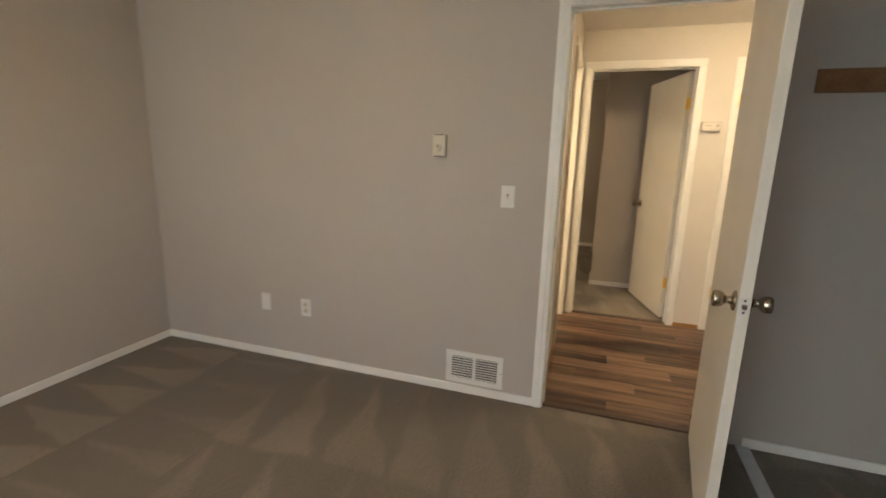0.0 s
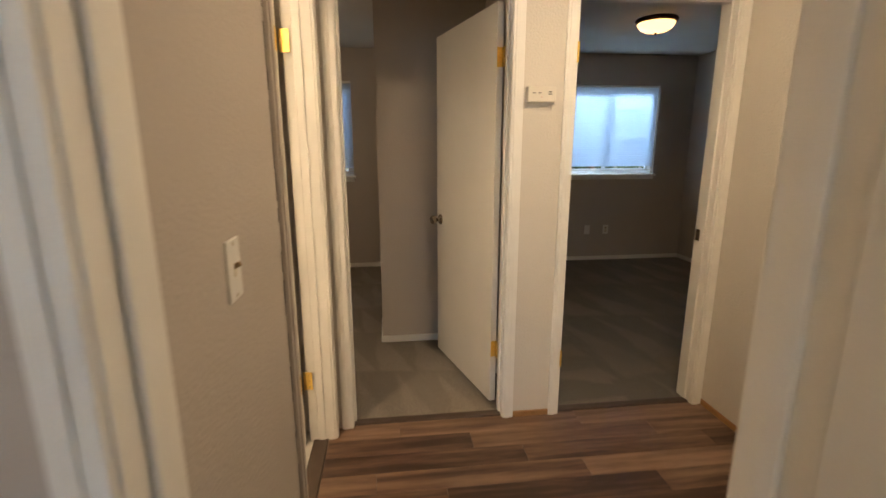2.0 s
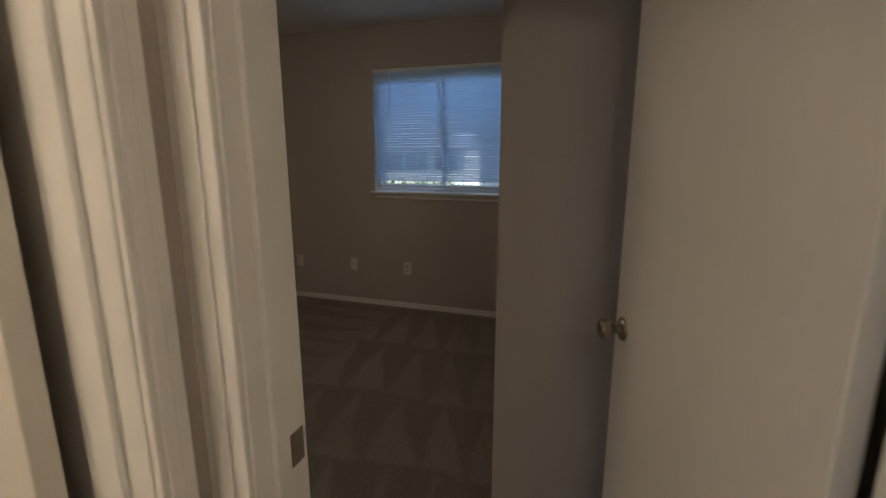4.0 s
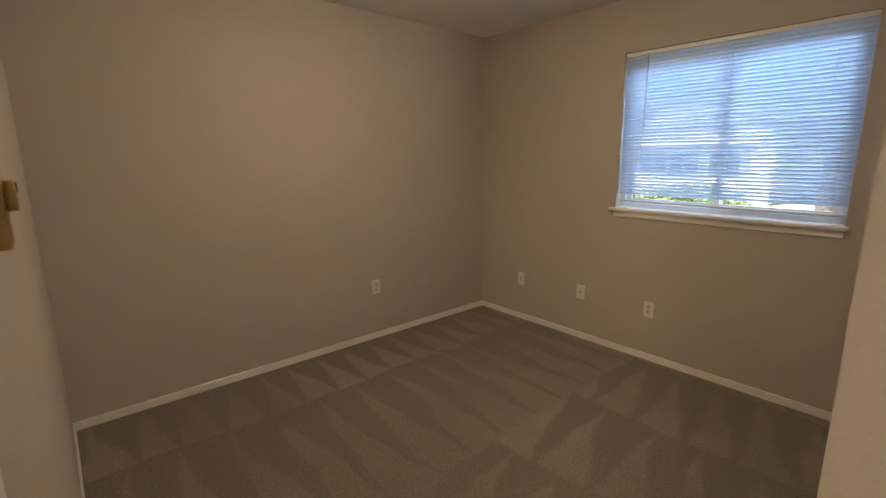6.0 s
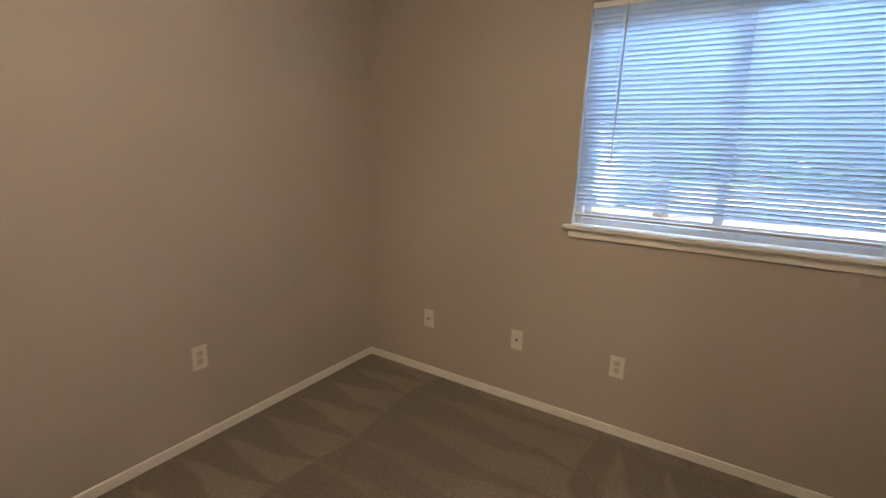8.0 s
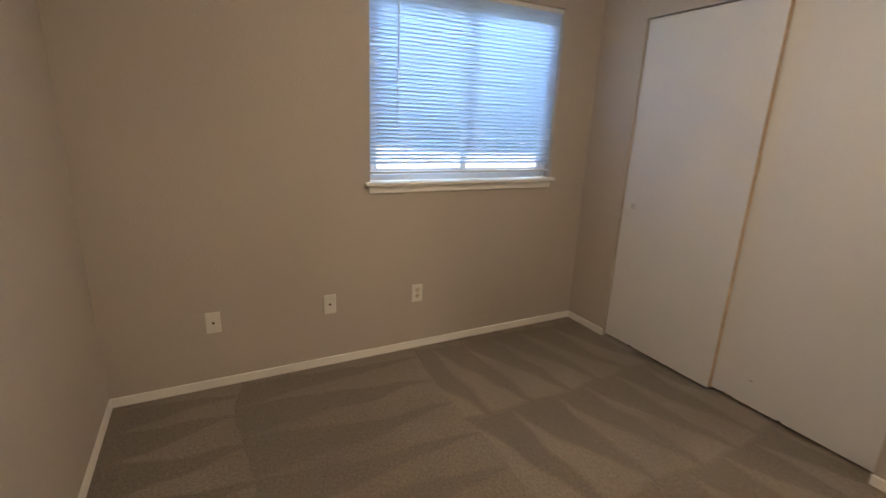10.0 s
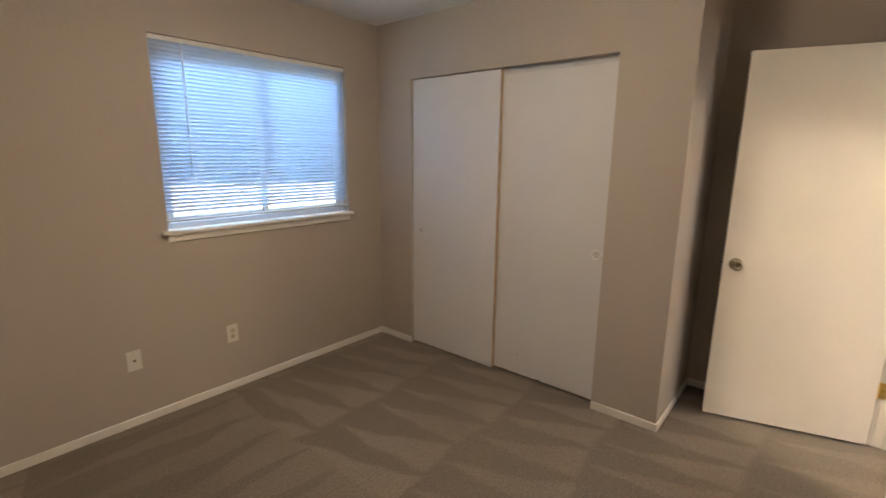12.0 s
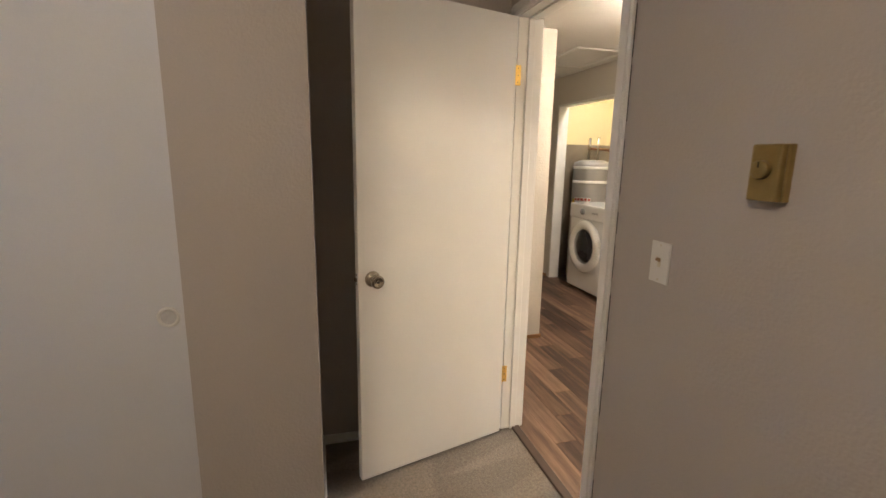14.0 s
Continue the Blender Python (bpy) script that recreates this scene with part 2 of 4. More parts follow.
GLASS = material("window_glass", (1, 1, 1), rough=0.0, vary=0.0, grain=0.0, trans=1.0)
YELLOW_WALL = material("pale_yellow_laundry_wall", (0.72, 0.60, 0.33), rough=0.7, vary=0.04, scale=2, bump=0.3, bump_scale=95)
GREY_LINING = material("grey_foil_lining", (0.26, 0.215, 0.16), rough=0.45, metal=0.3, vary=0.2, scale=5, bump=0.4, bump_scale=25)
TANK = material("grey_enamel_tank", (0.30, 0.28, 0.26), rough=0.4, metal=0.2, vary=0.06, scale=5)
ENAMEL = material("white_appliance_enamel", (0.80, 0.80, 0.78), rough=0.22, vary=0.02, grain=0.01, coat=0.4)
RED = material("red_label", (0.45, 0.05, 0.03), rough=0.5)
YEL = material("yellow_label", (0.75, 0.52, 0.05), rough=0.5)
SMOKE = material("dark_door_glass", (0.03, 0.03, 0.035), rough=0.08, coat=0.5)
TILE_W = material("pale_bathroom_vinyl", (0.62, 0.58, 0.52), rough=0.4, vary=0.08, scale=8)
GRASS = material("summer_lawn", (0.10, 0.13, 0.04), rough=0.95, vary=0.35, scale=0.6, grain=0.3, grain_scale=20)
ROAD = material("pale_concrete_drive", (0.30, 0.255, 0.19), rough=0.9, vary=0.1, scale=1.0, grain=0.1, grain_scale=40)
SIDING = material("white_lap_siding", (0.74, 0.73, 0.70), rough=0.6, vary=0.04, scale=1.0)
SIDING_B = material("grey_blue_lap_siding", (0.38, 0.42, 0.46), rough=0.65, vary=0.06, scale=1.0)
ROOF_PALE = material("pale_weathered_shingle_roof", (0.42, 0.40, 0.38), rough=0.9, vary=0.12, scale=2, grain=0.15, grain_scale=12)
ROOF = material("grey_shingle_roof", (0.13, 0.125, 0.12), rough=0.9, vary=0.2, scale=2, grain=0.2, grain_scale=12)
BARK = material("tree_bark", (0.12, 0.085, 0.06), rough=0.95, vary=0.25, scale=6, bump=0.6, bump_scale=20)
LEAF = material("green_leaves", (0.075, 0.12, 0.03), rough=0.7, vary=0.4, scale=1.5, grain=0.2, grain_scale=9)
HOUSE_GLASS = material("dark_house_window", (0.06, 0.07, 0.08), rough=0.1)

DOME_A = glow("lit_dome_front_bedroom", LAMP_FRONT, LAMP_A)
DOME_B = glow("lit_dome_back_bedroom", LAMP_SOFT, LAMP_B)
DOME_C = glow("lit_dome_side_bedroom", LAMP_WARM, LAMP_C)
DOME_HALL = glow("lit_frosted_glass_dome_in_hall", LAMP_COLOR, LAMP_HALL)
DOME_LAUNDRY_FILL = glow("fill_dome_laundry", (1.0, 0.92, 0.80), LAMP_LAUNDRY_FILL)
DOME_BATH = glow("lit_frosted_glass_dome_in_bathroom", LAMP_COLOR, LAMP_BATH)

# ---- mesh helpers ----


def part(name, bm, mat, parent=None, label="", smooth=False):
    me = bpy.data.meshes.new(name)
    bmesh.ops.recalc_face_normals(bm, faces=bm.faces)
    if smooth:
        for f in bm.faces:
            f.smooth = True
    bm.to_mesh(me)
    bm.free()
    me.materials.append(mat)
    ob = new(name, me)
    if parent:
        ob.parent = parent
    if label:
        tagged(ob, label)
    return ob


def box(x0, x1, y0, y1, z0, z1, bevel=0.0, seg=1, bm=None):
    bm = bm or bmesh.new()
    got = bmesh.ops.create_cube(bm, size=1.0)
    for v in got["verts"]:
        v.co = Vector(((x0 + x1) / 2 + v.co.x * (x1 - x0), (y0 + y1) / 2 + v.co.y * (y1 - y0), (z0 + z1) / 2 + v.co.z * (z1 - z0)))
    if bevel:
        es = {e for v in got["verts"] for e in v.link_edges}
        bmesh.ops.bevel(bm, geom=list(es), offset=bevel, segments=seg, affect="EDGES", profile=0.6)
    return bm


def lathe(profile, steps=24, axis="z", bm=None):
    """A turned solid from (radius, height) pairs, about the z, y or x axis."""
    bm = bm or bmesh.new()
    rings = []
    for r, h in profile:
        ring = []
        for k in range(steps):
            a = 2 * math.pi * k / steps
            c, s = r * math.cos(a), r * math.sin(a)
            ring.append(bm.verts.new({"z": (c, s, h), "y": (c, h, s), "x": (h, c, s)}[axis]))
        rings.append(ring)
    for a, b in zip(rings, rings[1:]):
        for k in range(steps):
            bm.faces.new((a[k], a[(k + 1) % steps], b[(k + 1) % steps], b[k]))
    for ring, (r, h) in ((rings[0], profile[0]), (rings[-1], profile[-1])):
        if r > 1e-5 and profile[0] != profile[-1]:
            bm.faces.new(ring)
    bmesh.ops.remove_doubles(bm, verts=bm.verts, dist=1e-5)
    return bm


def tube(p, q, r, steps=8, bm=None):
    bm = bm or bmesh.new()
    p, q = Vector(p), Vector(q)
    turn = (q - p).to_track_quat("Z", "Y").to_matrix()
    ends = []
    for c in (p, q):
        ends.append([bm.verts.new(c + turn @ Vector((r * math.cos(2 * math.pi * k / steps), r * math.sin(2 * math.pi * k / steps), 0))) for k in range(steps)])
    for k in range(steps):
        bm.faces.new((ends[0][k], ends[0][(k + 1) % steps], ends[1][(k + 1) % steps], ends[1][k]))
    bm.faces.new(ends[0])
    bm.faces.new(ends[1])
    return bm


def thing(name, label, category, m=None, group="", kind=""):
    e = new(name)
    e.empty_display_size = 0.1
    if m is not None:
        e.matrix_world = m
    return tagged(e, label, category, group, kind)


def cells(us, zs, holes):
    return {(i, k) for i in range(len(us) - 1) for k in range(len(zs) - 1)
            if not any(a < (us[i] + us[i + 1]) / 2 < b and c < (zs[k] + zs[k + 1]) / 2 < d for a, b, c, d in holes)}


def wall(name, along, a0, a1, b0, b1, mat, holes=(), z0=0.0, z1=2.44, label="", skin=None):
    """A wall with thickness b0..b1 that runs along an axis, with openings (from, to, bottom, top) cut through. skin: a second paint for the face at b1."""
    us = sorted({a0, a1, *(h[0] for h in holes), *(h[1] for h in holes)})
    zs = sorted({z0, z1, *(h[2] for h in holes), *(h[3] for h in holes)})
    us, zs = [u for u in us if a0 <= u <= a1], [z for z in zs if z0 <= z <= z1]
    full = cells(us, zs, holes)
    bm = bmesh.new()

    def at(u, b, z):
        return bm.verts.new((u, b, z) if along == "x" else (b, u, z))

    for i, k in full:
        u, v, c, d = us[i], us[i + 1], zs[k], zs[k + 1]
        bm.faces.new([at(u, b0, c), at(v, b0, c), at(v, b0, d), at(u, b0, d)])
        f = bm.faces.new([at(u, b1, c), at(v, b1, c), at(v, b1, d), at(u, b1, d)])
        f.material_index = 1 if skin else 0
        for di, dk, (p, q, r, s) in ((-1, 0, (u, u, c, d)), (1, 0, (v, v, c, d)), (0, -1, (u, v, c, c)), (0, 1, (u, v, d, d))):
            if (i + di, k + dk) not in full:
                bm.faces.new([at(p, b0, r), at(q, b0, s) if p == q else at(q, b0, r), at(q, b1, s), at(p, b1, r) if p != q or r == s else at(p, b1, r)])
    bmesh.ops.remove_doubles(bm, verts=bm.verts, dist=1e-5)
    ob = part(name, bm, mat)
    if skin:
        ob.data.materials.append(skin)
    return tagged(ob, label, "wall", kind="structure")


def slab(name, x0, x1, y0, y1, z0, z1, mat, label, category):
    return tagged(part(name, box(x0, x1, y0, y1, z0, z1), mat), label, category, kind="structure")


# ---- the plan ----
T = 0.115
X_HALL_W, X_HALL_E, Y_COR = -0.085, 1.88, -0.685
Y_A, Y_HS = -1.677, -1.56
XA_W, YA_S, XA_CL, XA_E = -2.75, -5.7, 0.90, 1.53
XB_W, Y_N, X_CL, Y_CLC, XB_E = -2.76, 3.255, 0.135, 1.03, 0.85
XC_W, XC_E = 0.965, 3.88
DB, DC, DA, DT = (0.0, 0.757), (1.062, 1.815), (-0.06, 0.70), (-0.81, -0.09)
HEAD, CH, CH_HALL = 2.04, 2.44, 2.33
WB, WC = (-1.44, -0.18, 1.065, 2.10), (2.24, 3.44, 1.065, 2.10)
X_END, Y_LS, Y_LW = 4.6, -2.6, -1.70



def hole(d):
    return (d[0] - 0.015, d[1] + 0.015, -1, HEAD + 0.015)


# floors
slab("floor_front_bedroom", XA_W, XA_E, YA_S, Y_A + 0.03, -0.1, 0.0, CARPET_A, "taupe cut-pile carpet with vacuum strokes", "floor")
slab("floor_back_bedroom", XB_W, XB_E, 0.045, Y_N, -0.1, 0.0, CARPET_B, "taupe cut-pile carpet with wedge-shaped vacuum strokes", "floor")
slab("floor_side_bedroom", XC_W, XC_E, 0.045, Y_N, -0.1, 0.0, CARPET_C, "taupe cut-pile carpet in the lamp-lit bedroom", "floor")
slab("floor_bathroom", -1.9, X_HALL_W - 0.07, -1.56, 0.0, -0.1, -0.004, TILE_W, "pale vinyl bathroom floor", "floor")
slab("floor_laundry", 2.3, 3.72, Y_LS, Y_LW - 0.1, -0.1, -0.006, STRIP, "dark floor of the laundry nook", "floor")

# ceilings
slab("ceiling_front_bedroom", XA_W, XA_E, YA_S, Y_A, CH, CH + 0.1, CEIL, "white textured ceiling", "ceiling")
slab("ceiling_back_bedroom", XB_W, XB_E, T, Y_N, CH, CH + 0.1, CEIL, "white textured ceiling", "ceiling")
slab("ceiling_side_bedroom", XC_W, XC_E, T, Y_N, CH, CH + 0.1, CEIL, "white textured ceiling", "ceiling")
slab("ceiling_corridor", XA_E + T, X_END, Y_LW, Y_HS, CH_HALL, CH_HALL + 0.1, CEIL, "white corridor ceiling", "ceiling")
slab("ceiling_hall", X_HALL_W, X_END, Y_HS, 0.0, CH_HALL, CH_HALL + 0.1, CEIL, "white hall ceiling", "ceiling")
slab("ceiling_bathroom", -1.9, X_HALL_W - T, Y_HS, 0.0, CH, CH + 0.1, CEIL, "white bathroom ceiling", "ceiling")
slab("ceiling_laundry", 2.3, 3.72, Y_LS, Y_LW - T, CH, CH + 0.1, CEIL, "white laundry ceiling", "ceiling")

# walls
wall("wall_hall_north", "x", XB_W - T, XC_E + T, 0.0, T, WALL_WHITE, [hole(DB), hole(DC)], -0.1, CH + 0.1, "off-white hall wall with two bedroom doorways, greige inside", WALL)
wall("wall_hall_south", "x", XA_W - T, XA_E + T, Y_A, Y_HS, WALL, [hole(DA)], -0.1, CH + 0.1, "greige bedroom wall with the hall doorway", WALL_WHITE)
wall("wall_hall_south_east", "x", XA_E + T, X_END, Y_LW - T, Y_LW, WALL_WHITE, [(2.36, 3.62, -1, 2.03)], -0.1, CH + 0.1, "off-white corridor wall with the laundry opening")
wall("wall_hall_west", "y", Y_HS, 0.0, X_HALL_W - T, X_HALL_W, WALL_WHITE, [hole(DT)], -0.1, CH + 0.1, "greige hall wall with the bathroom doorway", WALL)
wall("wall_hall_east", "y", Y_COR, 0.0, X_HALL_E, X_HALL_E + T, WALL_WHITE, (), -0.1, CH + 0.1, "off-white end wall of the hall")
wall("wall_corridor_north", "x", X_HALL_E + T, X_END, Y_COR, Y_COR + T, WALL_WHITE, (), -0.1, CH + 0.1, "off-white corridor wall")
wall("wall_corridor_end", "y", Y_LW - T, Y_COR + T, X_END, X_END + T, WALL_WHITE, (), -0.1, CH + 0.1, "off-white corridor end wall")
wall("wall_front_bedroom_west", "y", YA_S, Y_A, XA_W - T, XA_W, WALL, (), -0.1, CH + 0.1, "greige painted bedroom wall")
wall("wall_front_bedroom_south", "x", XA_W - T, XA_E + T, YA_S - T, YA_S, WALL, [(-1.9, 0.0, 0.95, 2.1)], -0.1, CH + 0.1, "greige painted bedroom wall with a window")
wall("wall_closet_back", "y", YA_S, Y_A, XA_E, XA_E + T, WALL, (), -0.1, CH + 0.1, "greige closet back wall")
wall("wall_back_bedroom_west", "y", T, Y_N, XB_W - T, XB_W, WALL, (), -0.1, CH + 0.1, "greige painted bedroom wall")
wall("wall_north", "x", XB_W - T, XC_E + T, Y_N, Y_N + 0.15, WALL, [WB, WC], -0.1, CH + 0.1, "greige painted outer wall with two windows")
wall("wall_between_bedrooms", "y", T, Y_N, XB_E, XC_W, WALL, (), -0.1, CH + 0.1, "greige wall between two bedrooms")
wall("wall_side_bedroom_east", "y", T, Y_N, XC_E, XC_E + T, WALL, (), -0.1, CH + 0.1, "greige painted bedroom wall")
wall("wall_closet_front", "y", Y_CLC, Y_N, X_CL, X_CL + 0.10, WALL, [(1.40, 2.90, -1, 2.03)], -0.1, CH, "greige closet front wall around the sliding doors")
wall("wall_closet_end", "x", X_CL + 0.10, XB_E, Y_CLC, Y_CLC + 0.10, WALL, (), -0.1, CH, "greige closet end wall beside the open door")
wall("wall_closet_header", "y", YA_S, Y_A, XA_CL, XA_CL + 0.1, WALL, (), 2.05, CH, "greige header over the open closet")
wall("wall_bathroom_west", "y", Y_HS, 0.0, -1.9 - T, -1.9, WALL_WHITE, (), -0.1, CH + 0.1, "off-white bathroom wall")
wall("wall_laundry_east", "y", Y_LS, Y_LW - T, 3.72, 3.72 + T, YELLOW_WALL, (), -0.1, CH + 0.1, "pale yellow laundry wall")
wall("wall_laundry_west", "y", Y_LS, Y_LW - T, 2.2, 2.3, YELLOW_WALL, (), -0.1, CH + 0.1, "pale yellow laundry wall")
wall("wall_laundry_back", "x", 2.2, 3.72 + T, Y_LS - T, Y_LS, YELLOW_WALL, (), -0.1, CH + 0.1, "pale yellow laundry back wall")

# unseen slab, added so that its overhang shades the walls and windows
slab("roof", XB_W - 0.6, X_END + 0.6, YA_S - 0.4, Y_N + 0.42, CH + 0.12, CH + 0.3, ROOF, "unseen grey roof slab added to shade walls and windows", "roof")

# ---- baseboards ----


def base(x0, x1, y0, y1, mat=TRIM, z=0.050, name="baseboard", label="white painted baseboard"):
    return tagged(part(name, box(x0, x1, y0, y1, 0.0, z, 0.003), mat), label, "baseboard", kind="structure")


B = 0.011
base(XA_W, DA[0] - 0.052, Y_A - B, Y_A - 0.0005)
base(XA_W, XA_W + B, YA_S, Y_A - B)
base(XA_CL, XA_E, Y_A - B, Y_A - 0.0005)
base(XA_E - B, XA_E, YA_S, Y_A - B)
base(XB_W, X_CL, Y_N - B, Y_N - 0.0005)
base(XB_W, XB_W + B, T + B, Y_N - B)
base(XB_W, DB[0] - 0.058, T + 0.0005, T + B)
base(X_CL - B, X_CL - 0.0005, 2.90, Y_N - B)
base(X_CL - B, X_CL - 0.0005, Y_CLC - B, 1.40)
base(X_CL, XB_E, Y_CLC - B, Y_CLC - 0.0005)
base(XB_E - B, XB_E - 0.0005, T + 0.02, Y_CLC - B)
base(XC_W, XC_E, Y_N - B, Y_N - 0.0005)
base(XC_E - B, XC_E, T, Y_N - B)
base(XC_W, XC_W + B, T, Y_N - B)
for x0, x1, y0, y1 in ((DB[1] + 0.058, DC[0] - 0.058, -0.012, -0.0005), (DC[1] + 0.058, X_HALL_E, -0.012, -0.0005), (X_HALL_E - 0.012, X_HALL_E - 0.0005, Y_COR, -0.012),
                       (X_HALL_E - 0.012, X_END, Y_COR - 0.012, Y_COR - 0.0005), (X_HALL_W + 0.0005, X_HALL_W + 0.012, Y_HS, DT[0] - 0.058), (3.66, X_END, Y_LW + 0.0005, Y_LW + 0.012),
                       (X_HALL_W + 0.0005, X_HALL_W + 0.012, DT[1] + 0.058, -0.0005), (XA_E + T, 2.33, Y_LW + 0.0005, Y_LW + 0.012)):
    base(x0, x1, y0, y1, OAK_BASE, 0.032, "shoe_moulding", "narrow orange-brown wooden base moulding in the hall")

# ---- doors ----


def casing_side(a0, a1, f, out, z0, z1, along, bm):
    """One upright or head of a stepped casing: a board and a raised bead."""
    t0, t1 = sorted((f + out * 0.0005, f + out * 0.012))
    s0, s1 = sorted((f + out * 0.012, f + out * 0.017))
    for (p, q, b0, b1, c, d) in ((a0, a1, t0, t1, z0, z1), (a0 + 0.010, a1 - 0.022 if a1 - a0 < 0.1 else a1 - 0.010, s0, s1, z0, z1)):
        if along == "x":
            box(p, q, b0, b1, c, d, 0.003, 2, bm)
        else:
            box(b0, b1, p, q, c, d, 0.003, 2, bm)


def casing(parent, along, d, f, out, sides="lrt", mat=TRIM):
    a, b = d
    for s, (p, q, z0, z1) in {"l": (a - 0.058, a - 0.004, 0.0, HEAD + 0.004), "r": (b + 0.004, b + 0.058, 0.0, HEAD + 0.004), "t": (a - 0.058, b + 0.058, HEAD + 0.0045, HEAD + 0.058)}.items():
        if s in sides:
            bm = bmesh.new()
            if s == "t":
                t0, t1 = sorted((f + out * 0.0005, f + out * 0.012))
                s0, s1 = sorted((f + out * 0.012, f + out * 0.017))
                for b0, b1, c, e in ((t0, t1, z0, z1), (s0, s1, z0 + 0.012, z1 - 0.010)):
                    if along == "x":
                        box(p, q, b0, b1, c, e, 0.003, 2, bm)
                    else:
                        box(b0, b1, p, q, c, e, 0.003, 2, bm)
            else:
                casing_side(p, q, f, out, z0, z1, along, bm)
            part("casing", bm, mat, parent)


def lining(parent, along, d, w0, w1, stop):
    """Jamb boards in the opening, with the stop that the leaf closes against."""
    a, b = d
    lo, hi = w0 - 0.001, w1 + 0.001
    for p, q, c, e in ((a - 0.0148, a, 0.0, HEAD), (b, b + 0.0148, 0.0, HEAD), (a - 0.0148, b + 0.0148, HEAD, HEAD + 0.0148)):
        part("jamb", box(p, q, lo, hi, c, e, 0.0015) if along == "x" else box(lo, hi, p, q, c, e, 0.0015), TRIM, parent)
    for p, q, c, e in ((a, a + 0.010, 0.0, HEAD), (b - 0.010, b, 0.0, HEAD), (a + 0.010, b - 0.010, HEAD - 0.010, HEAD)):
        part("stop", box(p, q, stop, stop + 0.034, c, e, 0.002) if along == "x" else box(stop, stop + 0.034, p, q, c, e, 0.002), TRIM, parent)


def knob(parent, x, y, z, side):
    """A round passage knob with its rosette, on the face at y, pointing to side."""
    h = part("door_handle", lathe([(0.0, 0.0), (0.033, 0.0), (0.033, 0.004), (0.028, 0.009), (0.014, 0.012), (0.0125, 0.022), (0.016, 0.030), (0.0235, 0.037), (0.027, 0.046), (0.0275, 0.056), (0.0265, 0.061), (0.023, 0.065), (0.0175, 0.0655), (0.016, 0.0635), (0.0, 0.063)], 28, "y"), NICKEL, parent, "aged brass-nickel door knob", True)
    h.matrix_local = pose(x, y, z, 0, 0, 0 if side > 0 else 180)
    k = part("key_slot", box(-0.0055, 0.0055, 0.0625, 0.0640, -0.003, 0.003), DARK, h)
    return h


def hinge(parent, m, z, turn):
    """A brass butt hinge: barrel, tips and a leaf with screws."""
    h = part("hinge", tube((0, 0, -0.044), (0, 0, 0.044), 0.0055, 10), BRASS, parent, "bright brass hinge", True)
    h.matrix_world = m @ pose(0, 0, z, 0, 0, turn)
    part("hinge_plate", box(0.004, 0.036, -0.0012, 0.0012, -0.044, 0.044, 0.0008), BRASS, h)
    bm = bmesh.new()
    for zz in (-0.03, 0.0, 0.03):
        for sy in (-0.0012, 0.0012):
            c = lathe([(0.0, -0.0012), (0.0035, -0.001), (0.0035, 0.001), (0.0, 0.0012)], 8, "y")
            bmesh.ops.translate(c, verts=c.verts, vec=(0.022, sy, zz))
            tmp = bpy.data.meshes.new("screw")
            c.to_mesh(tmp)
            c.free()
            bm.from_mesh(tmp)
    part("screw", bm, GOLD_PAINT, h)
    return h


def leaf(parent, m, width, thick, z0=0.014, z1=2.03, handle=0.925, handles=(1, -1), label="cream painted flush door leaf, open"):
    lf = part("door_leaf", box(0.003, width, min(0, thick), max(0, thick), z0, z1, 0.0015), DOOR, parent, label)
    lf.matrix_world = m
    top, low = max(0, thick), min(0, thick)
    if 1 in handles:
        knob(lf, width - 0.06, top, handle, 1)
    if -1 in handles:
        knob(lf, width - 0.06, low, handle, -1)
    mid = (top + low) / 2
    lt = part("latch_plate", box(width - 0.0005, width + 0.0012, mid - 0.0125, mid + 0.0125, handle - 0.028, handle + 0.028, 0.001), ZINC, lf, "bright metal latch plate")
    for sz in (-0.019, 0.019):
        part("screw", box(width + 0.0011, width + 0.0018, mid - 0.0035, mid + 0.0035, handle + sz - 0.0035, handle + sz + 0.0035, 0.0003), NICKEL, lt)
    part("latch_bolt", box(width, width + 0.010, mid - 0.007, mid + 0.007, handle - 0.008, handle + 0.008, 0.002), NICKEL, lt)
    for z in (0.32, 1.79):
        part("hinge_leaf", box(0.0015, 0.0032, mid - 0.014, mid + 0.016, z - 0.044, z + 0.044), BRASS, lf)
    return lf


def strike(parent, x0, x1, y0, y1, z=0.925):
    part("strike_plate", box(x0, x1, y0, y1, z - 0.03, z + 0.03, 0.0005), NICKEL, parent, "worn metal strike plate")


door_b = thing("door_1", "cream flush bedroom door standing open into the carpeted room", "door", pose(0, 0, 0), kind="structure")
casing(door_b, "x", DB, 0.0, -1)
casing(door_b, "x", DB, T, 1, "lrt")
lining(door_b, "x", DB, 0.0, T, 0.035)
mb = pose(DB[1], 0.142, 0, 0, 0, 105.7)
leaf(door_b, mb, 0.764, 0.035)
for z in (0.32, 1.79):
    hinge(door_b, pose(DB[1] - 0.004, 0.133, 0), z, 268)
strike(door_b, DB[0], DB[0] + 0.0012, 0.078, 0.112)



def cracks(parent, along, at, face, out, seed):
    """Broken dark lines where the caulk beside a casing has shrunk."""
    rnd = random.Random(seed)
    z = 0.12
    while z < 2.0:
        n = rnd.uniform(0.015, 0.16)
        w = rnd.uniform(0.0006, 0.0016)
        a, b = sorted((face - out * 0.001, face + out * 0.0009))
        part("caulk_crack", box(at - w, at + w, a, b, z, z + n) if along == "x" else box(a, b, at - w, at + w, z, z + n), DARK, parent)
        z += n + rnd.uniform(0.004, 0.10)


